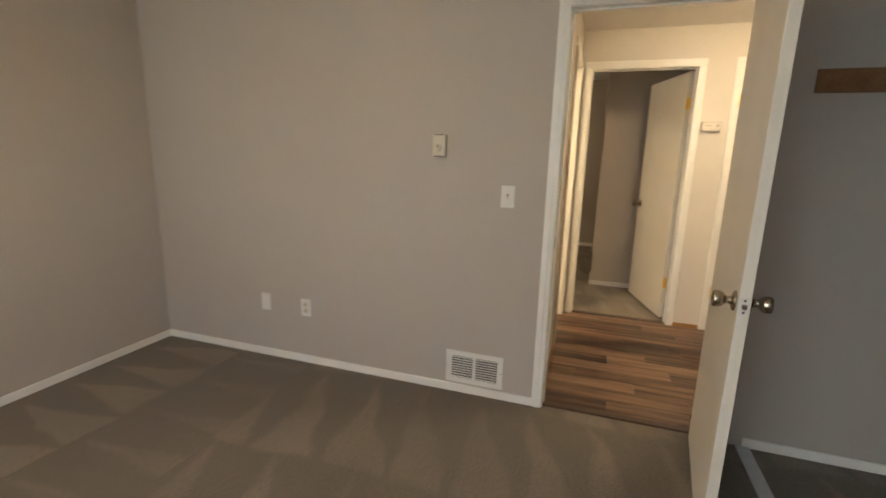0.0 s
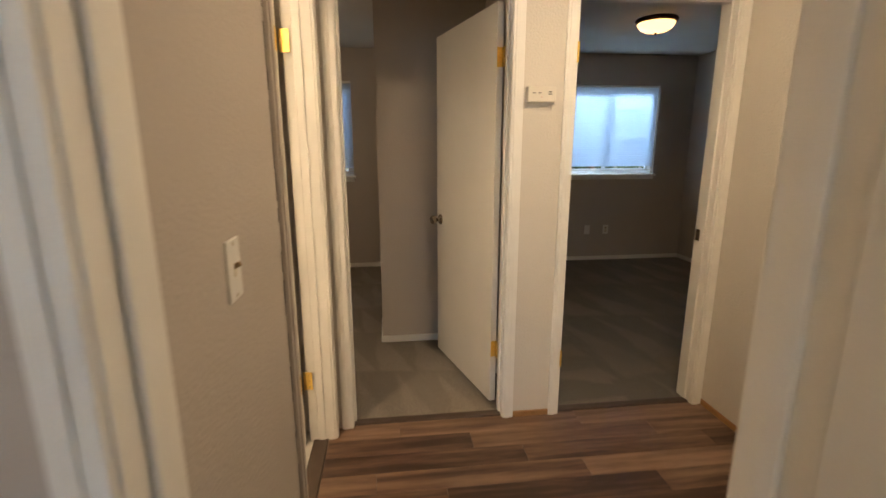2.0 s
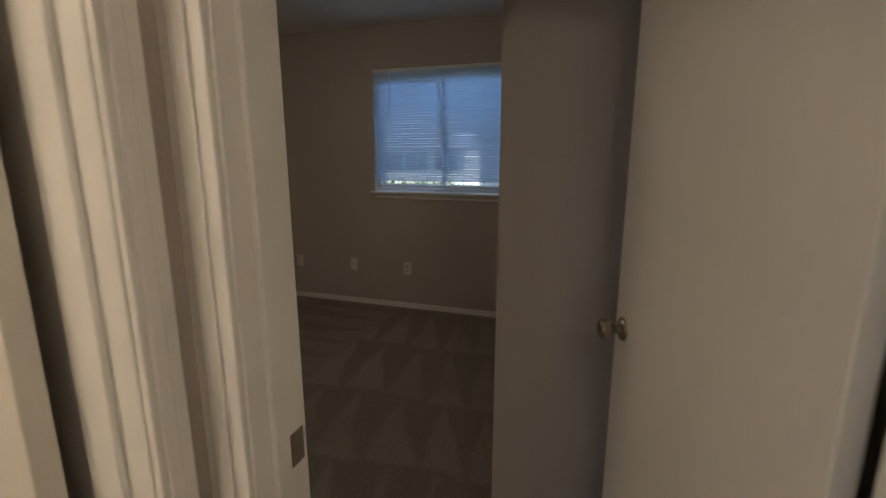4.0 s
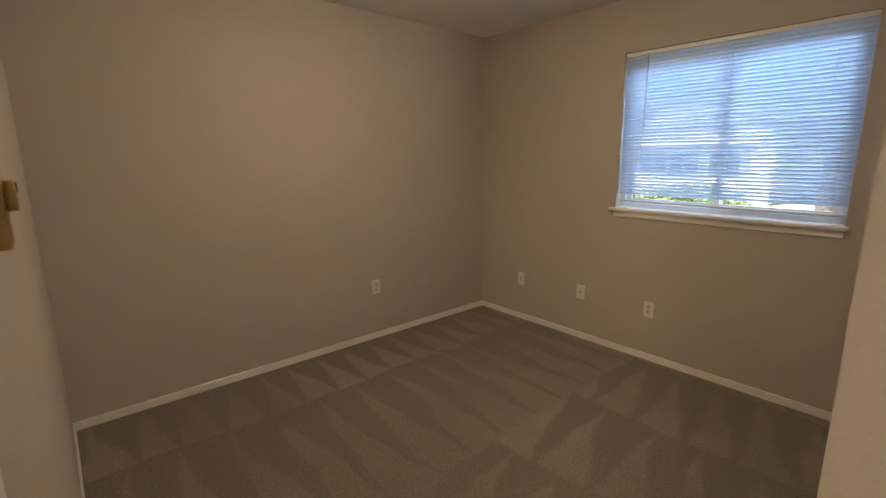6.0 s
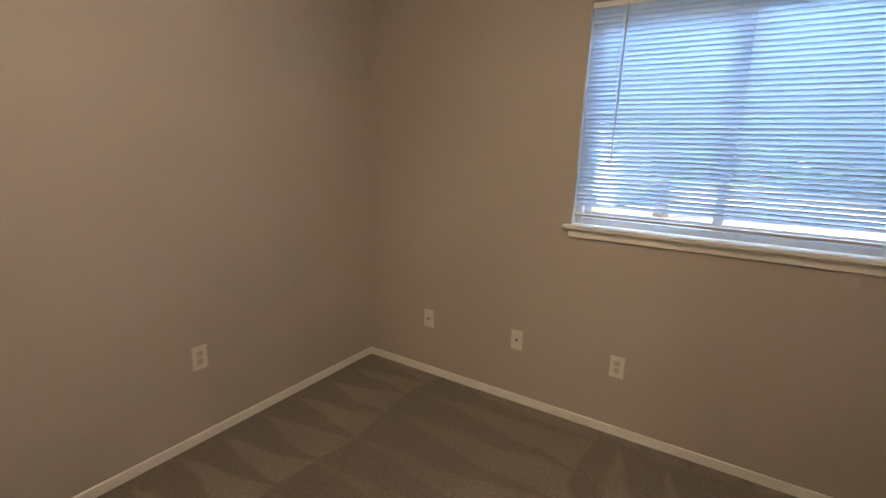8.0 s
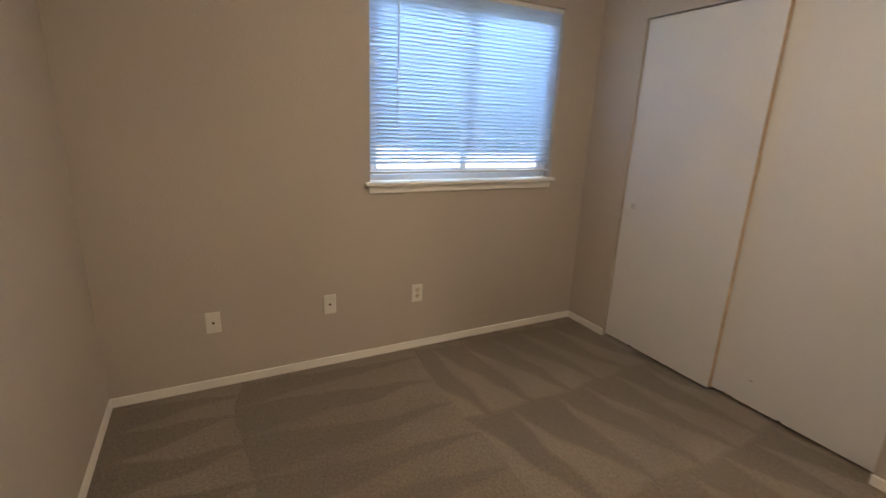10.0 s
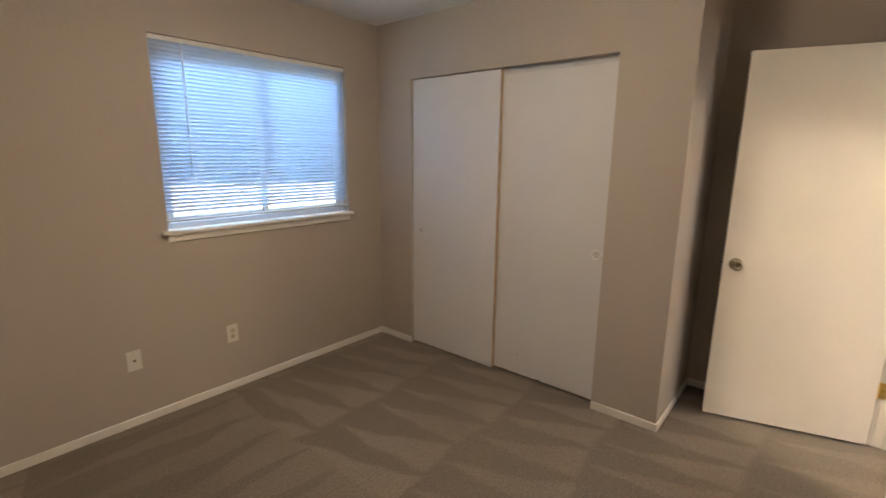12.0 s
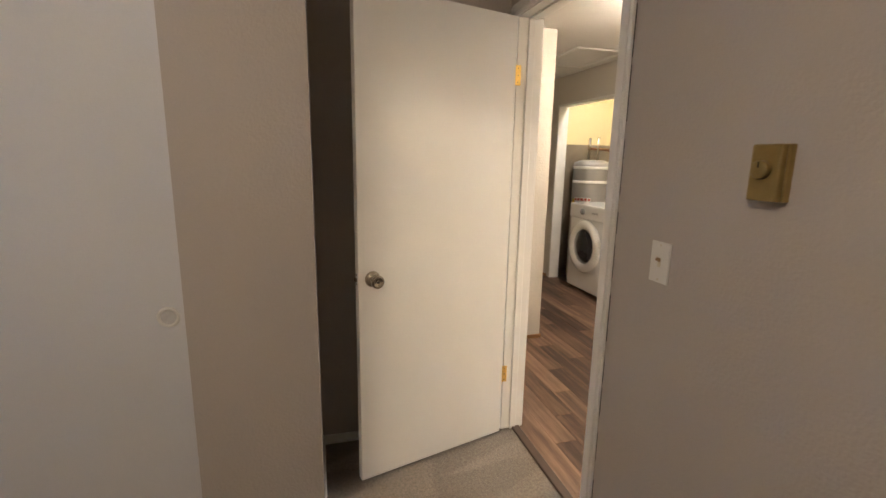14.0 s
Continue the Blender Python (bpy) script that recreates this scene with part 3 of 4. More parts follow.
cracks(door_b, "x", DB[0] - 0.0592, T, 1, 2)
door_c = thing("door_2", "cream flush bedroom door folded back behind the wall", "door", pose(0, 0, 0), kind="structure")
casing(door_c, "x", DC, 0.0, -1)
casing(door_c, "x", DC, T, 1)
lining(door_c, "x", DC, 0.0, T, 0.035)
leaf(door_c, pose(DC[0], 0.134, 0, 0, 0, 93.5), 0.735, -0.035, handles=(-1,))
for z in (0.32, 1.79):
    hinge(door_c, pose(DC[0] + 0.004, 0.124, 0), z, 272)
for z in (0.32, 1.79):
    part("hinge_knuckle", box(DC[0] - 0.010, DC[0] - 0.0015, -0.0190, -0.0125, z - 0.044, z + 0.044, 0.001), BRASS, door_c, "old brass hinge set into the casing edge")
strike(door_c, DC[1] - 0.0012, DC[1], 0.078, 0.112)

door_a = thing("door_3", "cream flush bedroom door standing open beside the closet", "door", pose(0, 0, 0), kind="structure")
casing(door_a, "x", DA, Y_A, -1)
casing(door_a, "x", DA, Y_HS, 1)
lining(door_a, "x", DA, Y_A, Y_HS, Y_A + 0.042)
leaf(door_a, pose(DA[1], Y_A - 0.03, 0, 0, 0, -97.2), 0.756, -0.035)
for z in (0.32, 1.79):
    hinge(door_a, pose(DA[1] - 0.004, Y_A - 0.012, 0), z, 92)
strike(door_a, DA[0], DA[0] + 0.0012, Y_A + 0.004, Y_A + 0.036)

door_t = thing("door_4", "cream flush bathroom door standing wide open", "door", pose(0, 0, 0), kind="structure")
casing(door_t, "y", DT, X_HALL_W, 1, "rt")
casing(door_t, "y", DT, X_HALL_W, 1, "l", WALL)
lining(door_t, "y", DT, X_HALL_W - T, X_HALL_W, X_HALL_W - 0.075)
leaf(door_t, pose(X_HALL_W - T - 0.014, DT[1] - 0.020, 0, 0, 0, 180), 0.706, 0.035)
strike(door_t, X_HALL_W - 0.112, X_HALL_W - 0.078, DT[0], DT[0] + 0.0012)
cracks(door_t, "y", DT[0] - 0.0592, X_HALL_W, 1, 5)
for z in (0.32, 1.79):
    hinge(door_t, pose(X_HALL_W - T - 0.007, DT[1] - 0.008, 0), z, -4)

for d, y0, y1 in ((DB, 0.01, 0.055), (DC, 0.01, 0.055)):
    tagged(part("threshold", box(d[0], d[1], y0, y1, -0.01, 0.011, 0.004), STRIP), "dark brown carpet transition strip", "threshold", kind="structure")
tagged(part("threshold", box(DA[0], DA[1], Y_A + 0.02, Y_A + 0.065, -0.01, 0.011, 0.004), STRIP), "dark brown carpet transition strip", "threshold", kind="structure")
tagged(part("threshold", box(X_HALL_W - 0.10, X_HALL_W - 0.03, DT[0], DT[1], -0.01, 0.010, 0.004), STRIP), "dark brown bathroom transition strip", "threshold", kind="structure")

# ---- sliding closet doors ----


def sliding_door(y0, y1, x0, pull_y, label, top=2.004):
    d = thing("sliding_closet_door", label, "closet door", pose(x0, (y0 + y1) / 2, 0), "sliding doors of the closet")
    h = (y1 - y0) / 2
    part("panel", box(0.0008, 0.034, -h + 0.001, h - 0.001, 0.018, top, 0.001), RAW_EDGE, d, "brown hardboard core edge")
    part("face", box(-0.0012, 0.0008, -h, h, 0.018, top), CLOSET_DOOR, d)
    y = pull_y - (y0 + y1) / 2
    ring = lathe([(0.023, -0.0030), (0.0255, -0.0080), (0.0295, -0.0075), (0.0325, -0.0012), (0.021, -0.0012), (0.023, -0.0030)], 28, "x")
    p = part("finger_pull", ring, PLASTIC, d, "round white finger pull", True)
    p.location = (0, y, 0.93)
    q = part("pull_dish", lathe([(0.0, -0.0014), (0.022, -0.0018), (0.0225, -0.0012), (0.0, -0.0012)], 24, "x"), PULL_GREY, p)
    rnd = random.Random(int(y0 * 100))
    for k in range(5 if pull_y < 2 else 1):
        cy, cw, ch = rnd.uniform(0.0, h * 0.85), rnd.uniform(0.006, 0.022), rnd.uniform(0.003, 0.008)
        part("chip", box(-0.0018, -0.0011, cy - cw, cy + cw, 0.0178, 0.018 + ch, 0.0003), RAW_EDGE if k % 2 else DARK, d, "chipped lower edge")
    if pull_y < 2:
        part("scuff", box(-0.0016, -0.0011, h * 0.42, h * 0.42 + 0.014, 0.155, 0.159), DARK, d, "small dark scuff")
    return d


sliding_door(2.14, 2.898, X_CL + 0.022, 2.82, "white flush sliding closet door with a raw brown edge", 2.024)
sliding_door(1.402, 2.17, X_CL + 0.064, 1.46, "white flush sliding closet door on the rear track")
track = thing("closet_track", "pale grey sliding-door track under the closet header", "track", pose(0, 0, 0))
part("rail", box(X_CL + 0.0605, X_CL + 0.100, 1.402, 2.898, 2.010, 2.029, 0.001), TRACK_PAINT, track)
part("flange", box(X_CL + 0.0580, X_CL + 0.0602, 1.402, 2.898, 1.994, 2.029), TRACK_PAINT, track)

# ---- windows and blinds ----


def slat_mesh(width):
    bm = bmesh.new()
    n = 4
    rows = []
    for k in range(n + 1):
        u = (k / n - 0.5) * 0.025
        z = 0.0022 * (1 - (2 * u / 0.025) ** 2)
        rows.append([bm.verts.new((x, u, z + dz)) for x in (-width / 2, width / 2) for dz in (0, 0.0009)])
    for a, b in zip(rows, rows[1:]):
        bm.faces.new((a[0], a[2], b[2], b[0]))
        bm.faces.new((a[1], b[1], b[3], a[3]))
        bm.faces.new((a[0], b[0], b[1], a[1]))
        bm.faces.new((a[2], a[3], b[3], b[2]))
    bm.faces.new((rows[0][0], rows[0][1], rows[0][3], rows[0][2]))
    bm.faces.new((rows[-1][0], rows[-1][2], rows[-1][3], rows[-1][1]))
    bmesh.ops.recalc_face_normals(bm, faces=bm.faces)
    me = bpy.data.meshes.new("slat")
    bm.to_mesh(me)
    bm.free()
    me.materials.append(SLAT)
    return me


def window(index, x0, x1, z0, z1, y, depth, inside, label):
    """A slider window in its reveal: outer frame, two sashes, panes, stool and apron. inside: the way into the room along y."""
    w = thing("window_%d" % index, label, "window", pose(0, 0, 0), kind="structure")
    yo = y - inside * (depth - 0.03)

    def ybox(a, b, p, q, c, d, bev=0.002):
        return box(a, b, min(p, q), max(p, q), c, d, bev)

    f = 0.035
    for a, b, c, d in ((x0, x0 + f, z0, z1), (x1 - f, x1, z0, z1), (x0 + f, x1 - f, z0, z0 + f), (x0 + f, x1 - f, z1 - f, z1)):
        part("window_frame", ybox(a, b, yo, yo + inside * 0.06, c, d), FRAME_W, w)
    xm = (x0 + x1) / 2
    for k, (a, b) in enumerate(((x0 + f, xm + 0.02), (xm - 0.02, x1 - f))):
        yy = yo + inside * (0.012 + 0.022 * k)
        s = thing("sash", "white sliding sash", "")
        s.parent = w
        for p, q, c, d in ((a, a + 0.035, z0 + f, z1 - f), (b - 0.035, b, z0 + f, z1 - f), (a + 0.035, b - 0.035, z0 + f, z0 + f + 0.03), (a + 0.035, b - 0.035, z1 - f - 0.03, z1 - f)):
            part("sash_rail", ybox(p, q, yy, yy + inside * 0.018, c, d), FRAME_W, s)
        g = part("pane", ybox(a + 0.03, b - 0.03, yy + inside * 0.007, yy + inside * 0.010, z0 + f + 0.025, z1 - f - 0.025, 0), GLASS, s)
        g.visible_shadow = False
    part("window_sill", ybox(x0 - 0.035, x1 + 0.018, y + inside * 0.042, y - inside * 0.0005, z0 - 0.020, z0 + 0.002, 0.005), TRIM, w)
    part("window_stool", ybox(x0, x1, y, yo + inside * 0.06, z0 - 0.018, z0 + 0.002, 0), TRIM, w)
    bm = ybox(x0 - 0.010, x1 + 0.002, y + inside * 0.014, y + inside * 0.0005, z0 - 0.062, z0 - 0.021, 0.004)
    part("apron", bm, TRIM, w)
    return w


def blind(x0, x1, z0, z1, y, inside, tilt, label, drop=0.045):
    b = thing("window_blind", label, "blind", pose((x0 + x1) / 2, y, z1), "mini blinds on the windows")
    w = x1 - x0 - 0.012
    part("headrail", box(-w / 2 - 0.003, w / 2 + 0.003, -0.014, 0.014, -0.028, -0.003, 0.002), HEADRAIL, b)
    me = slat_mesh(w)
    low = z0 - z1 + drop
    pitch = 0.0212
    n = int((-0.040 - low - 0.018) / pitch)
    rnd = random.Random(5)
    for k in range(n):
        s = new("slat", me)
        s.parent = b
        s.matrix_local = pose(0, rnd.uniform(-0.0006, 0.0006), -0.040 - k * pitch, tilt + rnd.uniform(-2.0, 2.0), rnd.uniform(-0.06, 0.06), 0)
    part("bottom_rail", box(-w / 2, w / 2, -0.012, 0.012, low, low + 0.012, 0.003, 2), RAIL, b)
    for xx in (-w / 2 + 0.13, 0.02, w / 2 - 0.13):
        for yy in (-0.0135, 0.0135):
            part("ladder_cord", tube((xx, yy, -0.028), (xx, yy, low + 0.01), 0.0007, 5), SLAT, b)
    wx = -w / 2 + 0.155
    part("wand", tube((wx, inside * 0.024, -0.02), (wx - 0.004, inside * 0.026, -0.74), 0.0035, 6), PLASTIC, b, "clear plastic tilt wand", True)
    return b


window(1, *WB, Y_N, 0.15, -1, "white slider window behind a mini blind in the back bedroom")
blind(WB[0], WB[1], WB[2], WB[3], Y_N + 0.022, -1, -48, "white mini blind with slats tilted open, wand hanging")
window(2, *WC, Y_N, 0.15, -1, "white slider window behind a closed mini blind")
blind(WC[0], WC[1], WC[2], WC[3], Y_N + 0.022, -1, -63, "white mini blind nearly closed above a white sill")
window(3, -1.9, 0.0, 0.95, 2.1, YA_S, T, 1, "white slider window of the front bedroom")

# ---- ceiling lamps ----


def dome_lamp(x, y, z, glass, label):
    d = thing("ceiling_light", label, "ceiling light", pose(x, y, z), "flush dome lights")
    part("pan", lathe([(0.0, 0.0), (0.165, 0.0), (0.172, -0.012), (0.168, -0.026), (0.150, -0.034), (0.0, -0.034)], 36), BRONZE, d, "dark bronze metal pan", True)
    part("shade", lathe([(0.150, -0.0345), (0.146, -0.052), (0.125, -0.078), (0.09, -0.097), (0.045, -0.108), (0.0, -0.111)], 36), glass, d, "lit frosted glass dome", True)
    part("finial", lathe([(0.0, -0.110), (0.012, -0.111), (0.010, -0.120), (0.006, -0.128), (0.0, -0.130)], 16), BRONZE, d, "", True)
    return d


dome_lamp(2.495, 1.85, CH, DOME_C, "lit flush ceiling light with a frosted dome and bronze rim")
dome_lamp(-1.34, 1.55, CH, DOME_B, "lit flush ceiling light with a frosted dome and bronze rim")
dome_lamp(-1.20, -3.75, CH, DOME_A, "lit flush ceiling light with a frosted dome and bronze rim")
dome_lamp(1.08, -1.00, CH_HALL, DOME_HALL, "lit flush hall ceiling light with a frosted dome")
dome_lamp(-0.90, -1.32, CH, DOME_BATH, "lit flush bathroom ceiling light with a frosted dome")
# unseen dome, added to stand in for the daylight that reaches the laundry nook
dome_lamp(2.95, -2.0, CH, DOME_LAUNDRY_FILL, "unseen laundry ceiling dome added as fill light")

# ---- wall plates and small fixtures ----


def facing(x, y, z, way):
    """A pose on a wall: local y points out of the wall."""
    return pose(x, y, z, 0, 0, {"+y": 0, "-x": 90, "-y": 180, "+x": 270}[way])


def plate(x, y, z, way, kind, name, label, mat=PLASTIC):
    p = thing(name, label, name.replace("_", " "), facing(x, y, z, way))
    part("cover_plate", box(-0.035, 0.035, 0.0, 0.0055, -0.057, 0.057, 0.003, 2), mat, p)
    for sz in ((-0.048, 0.048) if kind != "outlet" else (0.0,)):
        part("screw", lathe([(0.0, 0.0054), (0.0032, 0.0054), (0.003, 0.0066), (0.0, 0.0068)], 10, "y"), IVORY, p).location = (0, 0, sz)
    if kind == "switch":
        part("switch_slot", box(-0.0055, 0.0055, 0.0050, 0.0061, -0.0125, 0.0125), IVORY, p)
        part("toggle", box(-0.004, 0.004, 0.004, 0.018, -0.0045, 0.0045, 0.001), TAN, p, "tan plastic toggle").matrix_local = pose(0, 0, 0.003, 28, 0, 0)
    elif kind == "outlet":
        for sz in (-0.0195, 0.0195):
            f = part("socket", lathe([(0.0, 0.005), (0.0172, 0.005), (0.0172, 0.0072), (0.0, 0.0072)], 20, "y"), IVORY, p)
            f.location = (0, 0, sz)
            for xx in (-0.0063, 0.0063):
                part("slot", box(xx - 0.0013, xx + 0.0013, 0.0070, 0.0077, 0.0, 0.009), DARK, f)
            part("ground_hole", lathe([(0.0, 0.007), (0.0026, 0.007), (0.0026, 0.0077), (0.0, 0.0077)], 8, "y"), DARK, f).location = (0, 0, -0.0075)
    elif kind == "coax":
        j = part("jack", lathe([(0.0, 0.005), (0.007, 0.005), (0.007, 0.009), (0.0048, 0.0095), (0.0048, 0.016), (0.0, 0.016)], 12, "y"), NICKEL, p)
        part("pin_hole", lathe([(0.0, 0.0158), (0.0025, 0.0158), (0.0025, 0.0165), (0.0, 0.0165)], 8, "y"), DARK, j)
    return p


def thermostat(x, y, z, way, body, dial, label, w=0.072, h=0.118, depth=0.034, fins=True):
    t = thing("thermostat", label, "thermostat", facing(x, y, z, way))
    part("housing", box(-w / 2, w / 2, 0.0, depth, -h / 2, h / 2, 0.005, 2), body, t)
    k = part("dial", lathe([(0.0, depth - 0.001), (0.019, depth - 0.001), (0.0185, depth + 0.010), (0.016, depth + 0.012), (0.0, depth + 0.012)], 28, "y"), dial, t, "round temperature dial", True)
    k.location = (0.004, 0, -0.012 if fins else 0.006)
    part("pointer", box(-0.0012, 0.0012, depth + 0.0118, depth + 0.013, 0.004, 0.016), DARK, k)
    if fins:
        for zz in (h / 2 - 0.004, -h / 2 + 0.004):
            for i in range(6):
                xx = -w / 2 + 0.012 + i * (w - 0.024) / 5
                part("vent_slot", box(xx - 0.003, xx + 0.003, depth - 0.012, depth + 0.0006, zz - 0.0035, zz + 0.0035), DARK, t)
    else:
        part("side_strip", box(-w / 2 - 0.006, -w / 2, 0.0, depth * 0.6, -h / 2, h / 2, 0.002), body, t)
        part("side_flange", box(w / 2, w / 2 + 0.006, 0.0, depth * 0.6, -h / 2, h / 2, 0.002), body, t)
    part("legend", box(-0.011, 0.011, depth - 0.0004, depth + 0.0004, h / 2 - 0.024, h / 2 - 0.020), dial, t)
    return t


plate(-0.312, Y_A, 1.151, "-y", "switch", "light_switch", "white toggle light switch on the greige bedroom wall")
plate(-1.875, Y_A, 0.378, "-y", "blank", "blank_plate", "white blank cover plate on the bedroom wall")
plate(-1.570, Y_A, 0.375, "-y", "outlet", "wall_outlet", "white duplex wall outlet above the baseboard")
thermostat(-0.685, Y_A, 1.402, "-y", IVORY, IVORY, "ivory plastic dial thermostat with vent slots")
plate(-0.262, T, 1.143, "+y", "switch", "light_switch", "white toggle light switch beside the bedroom door")
thermostat(-0.548, T, 1.395, "+y", GOLD_PAINT, GOLD_PAINT, "gold enamelled vintage dial thermostat", 0.066, 0.115, 0.030, False)
plate(X_HALL_W, -1.248, 1.156, "+x", "switch", "light_switch", "white toggle light switch in the hall")
plate(XB_W, 2.05, 0.425, "+x", "outlet", "wall_outlet", "white duplex wall outlet above the baseboard")
plate(-2.28, Y_N, 0.368, "-y", "coax", "cable_plate", "white cable jack plate under the window wall")
plate(-1.683, Y_N, 0.378, "-y", "coax", "cable_plate", "white cable jack plate under the window wall")
plate(-1.140, Y_N, 0.372, "-y", "outlet", "wall_outlet", "white duplex wall outlet with ivory sockets under the window")
plate(2.641, Y_N, 0.385, "-y", "blank", "blank_plate", "white blank cover plate under the lit room's window")
plate(2.881, Y_N, 0.385, "-y", "outlet", "wall_outlet", "white duplex wall outlet under the lit room's window")

# warm-air register
reg = thing("air_register", "white metal wall register with two banks of louvres", "vent", facing(-0.452, Y_A, 0.158, "-y"))
RW, RH = 0.168, 0.097
for a, b, c, d in ((-RW, RW, RH - 0.030, RH), (-RW, RW, -RH, -RH + 0.030), (-RW, -RW + 0.034, -RH + 0.030, RH - 0.030), (RW - 0.034, RW, -RH + 0.030, RH - 0.030), (-0.008, 0.008, -RH + 0.030, RH - 0.030)):
    part("frame", box(a, b, 0.0, 0.009, c, d, 0.002), PLASTIC, reg)
part("backing", box(-RW + 0.03, RW - 0.03, 0.0005, 0.0012, -RH + 0.028, RH - 0.028), DARK, reg)
slat_bm = box(-0.063, 0.063, -0.0032, 0.0032, -0.0007, 0.0007)
first = part("louvre", slat_bm, PLASTIC, reg)
first.matrix_local = pose(-0.071, 0.0052, -0.060, -38)
for k in range(9):
    for xx in (-0.071, 0.071):
        if k or xx > 0:
            s = new("louvre", first.data)
            s.parent = reg
            s.matrix_local = pose(xx, 0.0052, -0.060 + k * 0.0150, -38)
for xx in (-RW + 0.014, RW - 0.014):
    part("screw", lathe([(0.0, 0.0088), (0.0035, 0.009), (0.003, 0.0103), (0.0, 0.0105)], 10, "y"), NICKEL, reg).location = (xx, 0, 0)

# gas alarm between the bedroom doors
al = thing("gas_alarm", "off-white plastic carbon monoxide alarm with three slots", "alarm", facing(0.892, 0.0, 1.607, "-y"))
part("housing", box(-0.066, 0.066, 0.0, 0.034, -0.034, 0.034, 0.008, 3), ALARM, al)
part("back_plate", box(-0.062, 0.062, 0.0, 0.008, -0.040, 0.036, 0.003, 2), ALARM, al)
for xx in (0.036, 0.010):
    part("slot", box(xx - 0.008, xx + 0.008, 0.0338, 0.0345, 0.004, 0.007), DARK, al)
for zz in (0.000, 0.006, 0.012):
    part("grille_bar", box(-0.046, -0.030, 0.0338, 0.0345, zz - 0.0015, zz + 0.0015), DARK, al)
part("status_light", lathe([(0.0, 0.0335), (0.002, 0.0335), (0.002, 0.035), (0.0, 0.035)], 8, "y"), RED, al).location = (0.0, 0, -0.012)

# ---- closet of the front bedroom ----
part("closet_floor_track", box(0.872, 0.932, YA_S + 0.1, Y_A - 0.012, 0.0, 0.012, 0.003), TRACK_PAINT)
tagged(bpy.data.objects["closet_floor_track"], "pale grey metal sliding-door floor track on the carpet", "track")
cl = thing("closet_shelf", "brown stained closet shelf board with its wall cleat", "shelf", pose(0, 0, 0))
part("cleat", box(0.93, XA_E, Y_A - 0.019, Y_A - 0.0005, 1.645, 1.737, 0.002), BROWN_WOOD, cl)
part("shelf_board", box(1.22, XA_E, -3.9, Y_A - 0.0005, 1.738, 1.757, 0.002), BROWN_WOOD, cl)
part("back_cleat", box(XA_E - 0.019, XA_E - 0.0005, -3.9, Y_A - 0.020, 1.645, 1.737, 0.002), BROWN_WOOD, cl)
rod = thing("closet_rod", "brown wooden hanging rod in a white socket", "closet rod", pose(1.215, Y_A - 0.019, 1.690))
part("pole", tube((0, -2.2, 0), (0, -0.004, 0), 0.0165, 16), BROWN_WOOD, rod, "", True)
part("socket", lathe([(0.0175, -0.0), (0.030, -0.0), (0.030, -0.012), (0.020, -0.014), (0.0175, -0.014), (0.0175, 0.0)], 24, "y"), PLASTIC, rod, "white plastic rod socket", True)

# ---- laundry ----
for a, b, c, d in ((3.700, 3.719, Y_LS + 0.02, Y_LW - T - 0.005), (2.32, 3.699, Y_LS + 0.001, Y_LS + 0.019)):
    tagged(part("wall_lining", box(a, b, c, d, 0.0, 1.60, 0.002), GREY_LINING), "grey foil-faced lining on the lower laundry wall", "wall lining", kind="structure")
dryer = thing("clothes_dryer", "white front-loading dryer with a round dark door", "dryer", pose(2.945, -2.075, 0))
part("body", box(-0.335, 0.335, -0.36, 0.33, 0.02, 0.93, 0.03, 4), ENAMEL, dryer)
part("control_panel", box(-0.325, 0.325, 0.28, 0.352, 0.80, 0.955, 0.02, 3), ENAMEL, dryer)
part("top", box(-0.33, 0.33, -0.36, 0.30, 0.93, 0.955, 0.01, 2), ENAMEL, dryer)
dr = part("door", lathe([(0.185, 0.33), (0.280, 0.332), (0.288, 0.345), (0.270, 0.372), (0.222, 0.384), (0.188, 0.364), (0.185, 0.33)], 40, "y"), ENAMEL, dryer, "round white door ring", True)
dr.location = (0.0, 0, 0.51)
part("door_glass", lathe([(0.0, 0.335), (0.190, 0.340), (0.184, 0.352), (0.11, 0.366), (0.0, 0.371)], 32, "y"), SMOKE, dr, "dark smoked glass", True)
part("dial", lathe([(0.0, 0.350), (0.034, 0.350), (0.030, 0.372), (0.0, 0.374)], 24, "y"), METAL_TRACK, dryer, "silver dial", True).location = (0.05, 0, 0.88)
for xx in (-0.12, -0.16, -0.20):
    part("button", lathe([(0.0, 0.350), (0.010, 0.350), (0.009, 0.357), (0.0, 0.358)], 14, "y"), METAL_TRACK, dryer).location = (xx, 0, 0.88)
for xx in (-0.28, 0.28):
    for yy in (-0.3, 0.28):
        part("foot", lathe([(0.0, -0.006), (0.02, -0.006), (0.02, 0.02), (0.0, 0.02)], 12), DARK, dryer).location = (xx, yy, 0)
heater = thing("water_heater", "grey water heater tank with pipes and warning labels", "water heater", pose(3.480, -2.105, -0.006))
part("tank", lathe([(0.0, 0.0), (0.205, 0.0), (0.205, 0.03), (0.21, 0.04), (0.21, 1.36), (0.20, 1.40), (0.12, 1.425), (0.0, 1.43)], 36), TANK, heater, "", True)
for z in (1.18, 1.34):
    part("strap", lathe([(0.2095, z - 0.016), (0.2125, z - 0.014), (0.2125, z + 0.014), (0.2095, z + 0.016)], 36), PLASTIC, heater, "pale earthquake strap", True)
for sx in (-0.09, 0.08):
    part("pipe", tube((sx, 0.0, 1.41), (sx, 0.0, 1.68), 0.014, 10), NICKEL, heater, "metal water pipe", True)
part("cross_pipe", tube((-0.42, -0.25, 1.52), (0.1, 0.0, 1.56), 0.016, 10), COPPER, heater, "dull copper pipe", True)
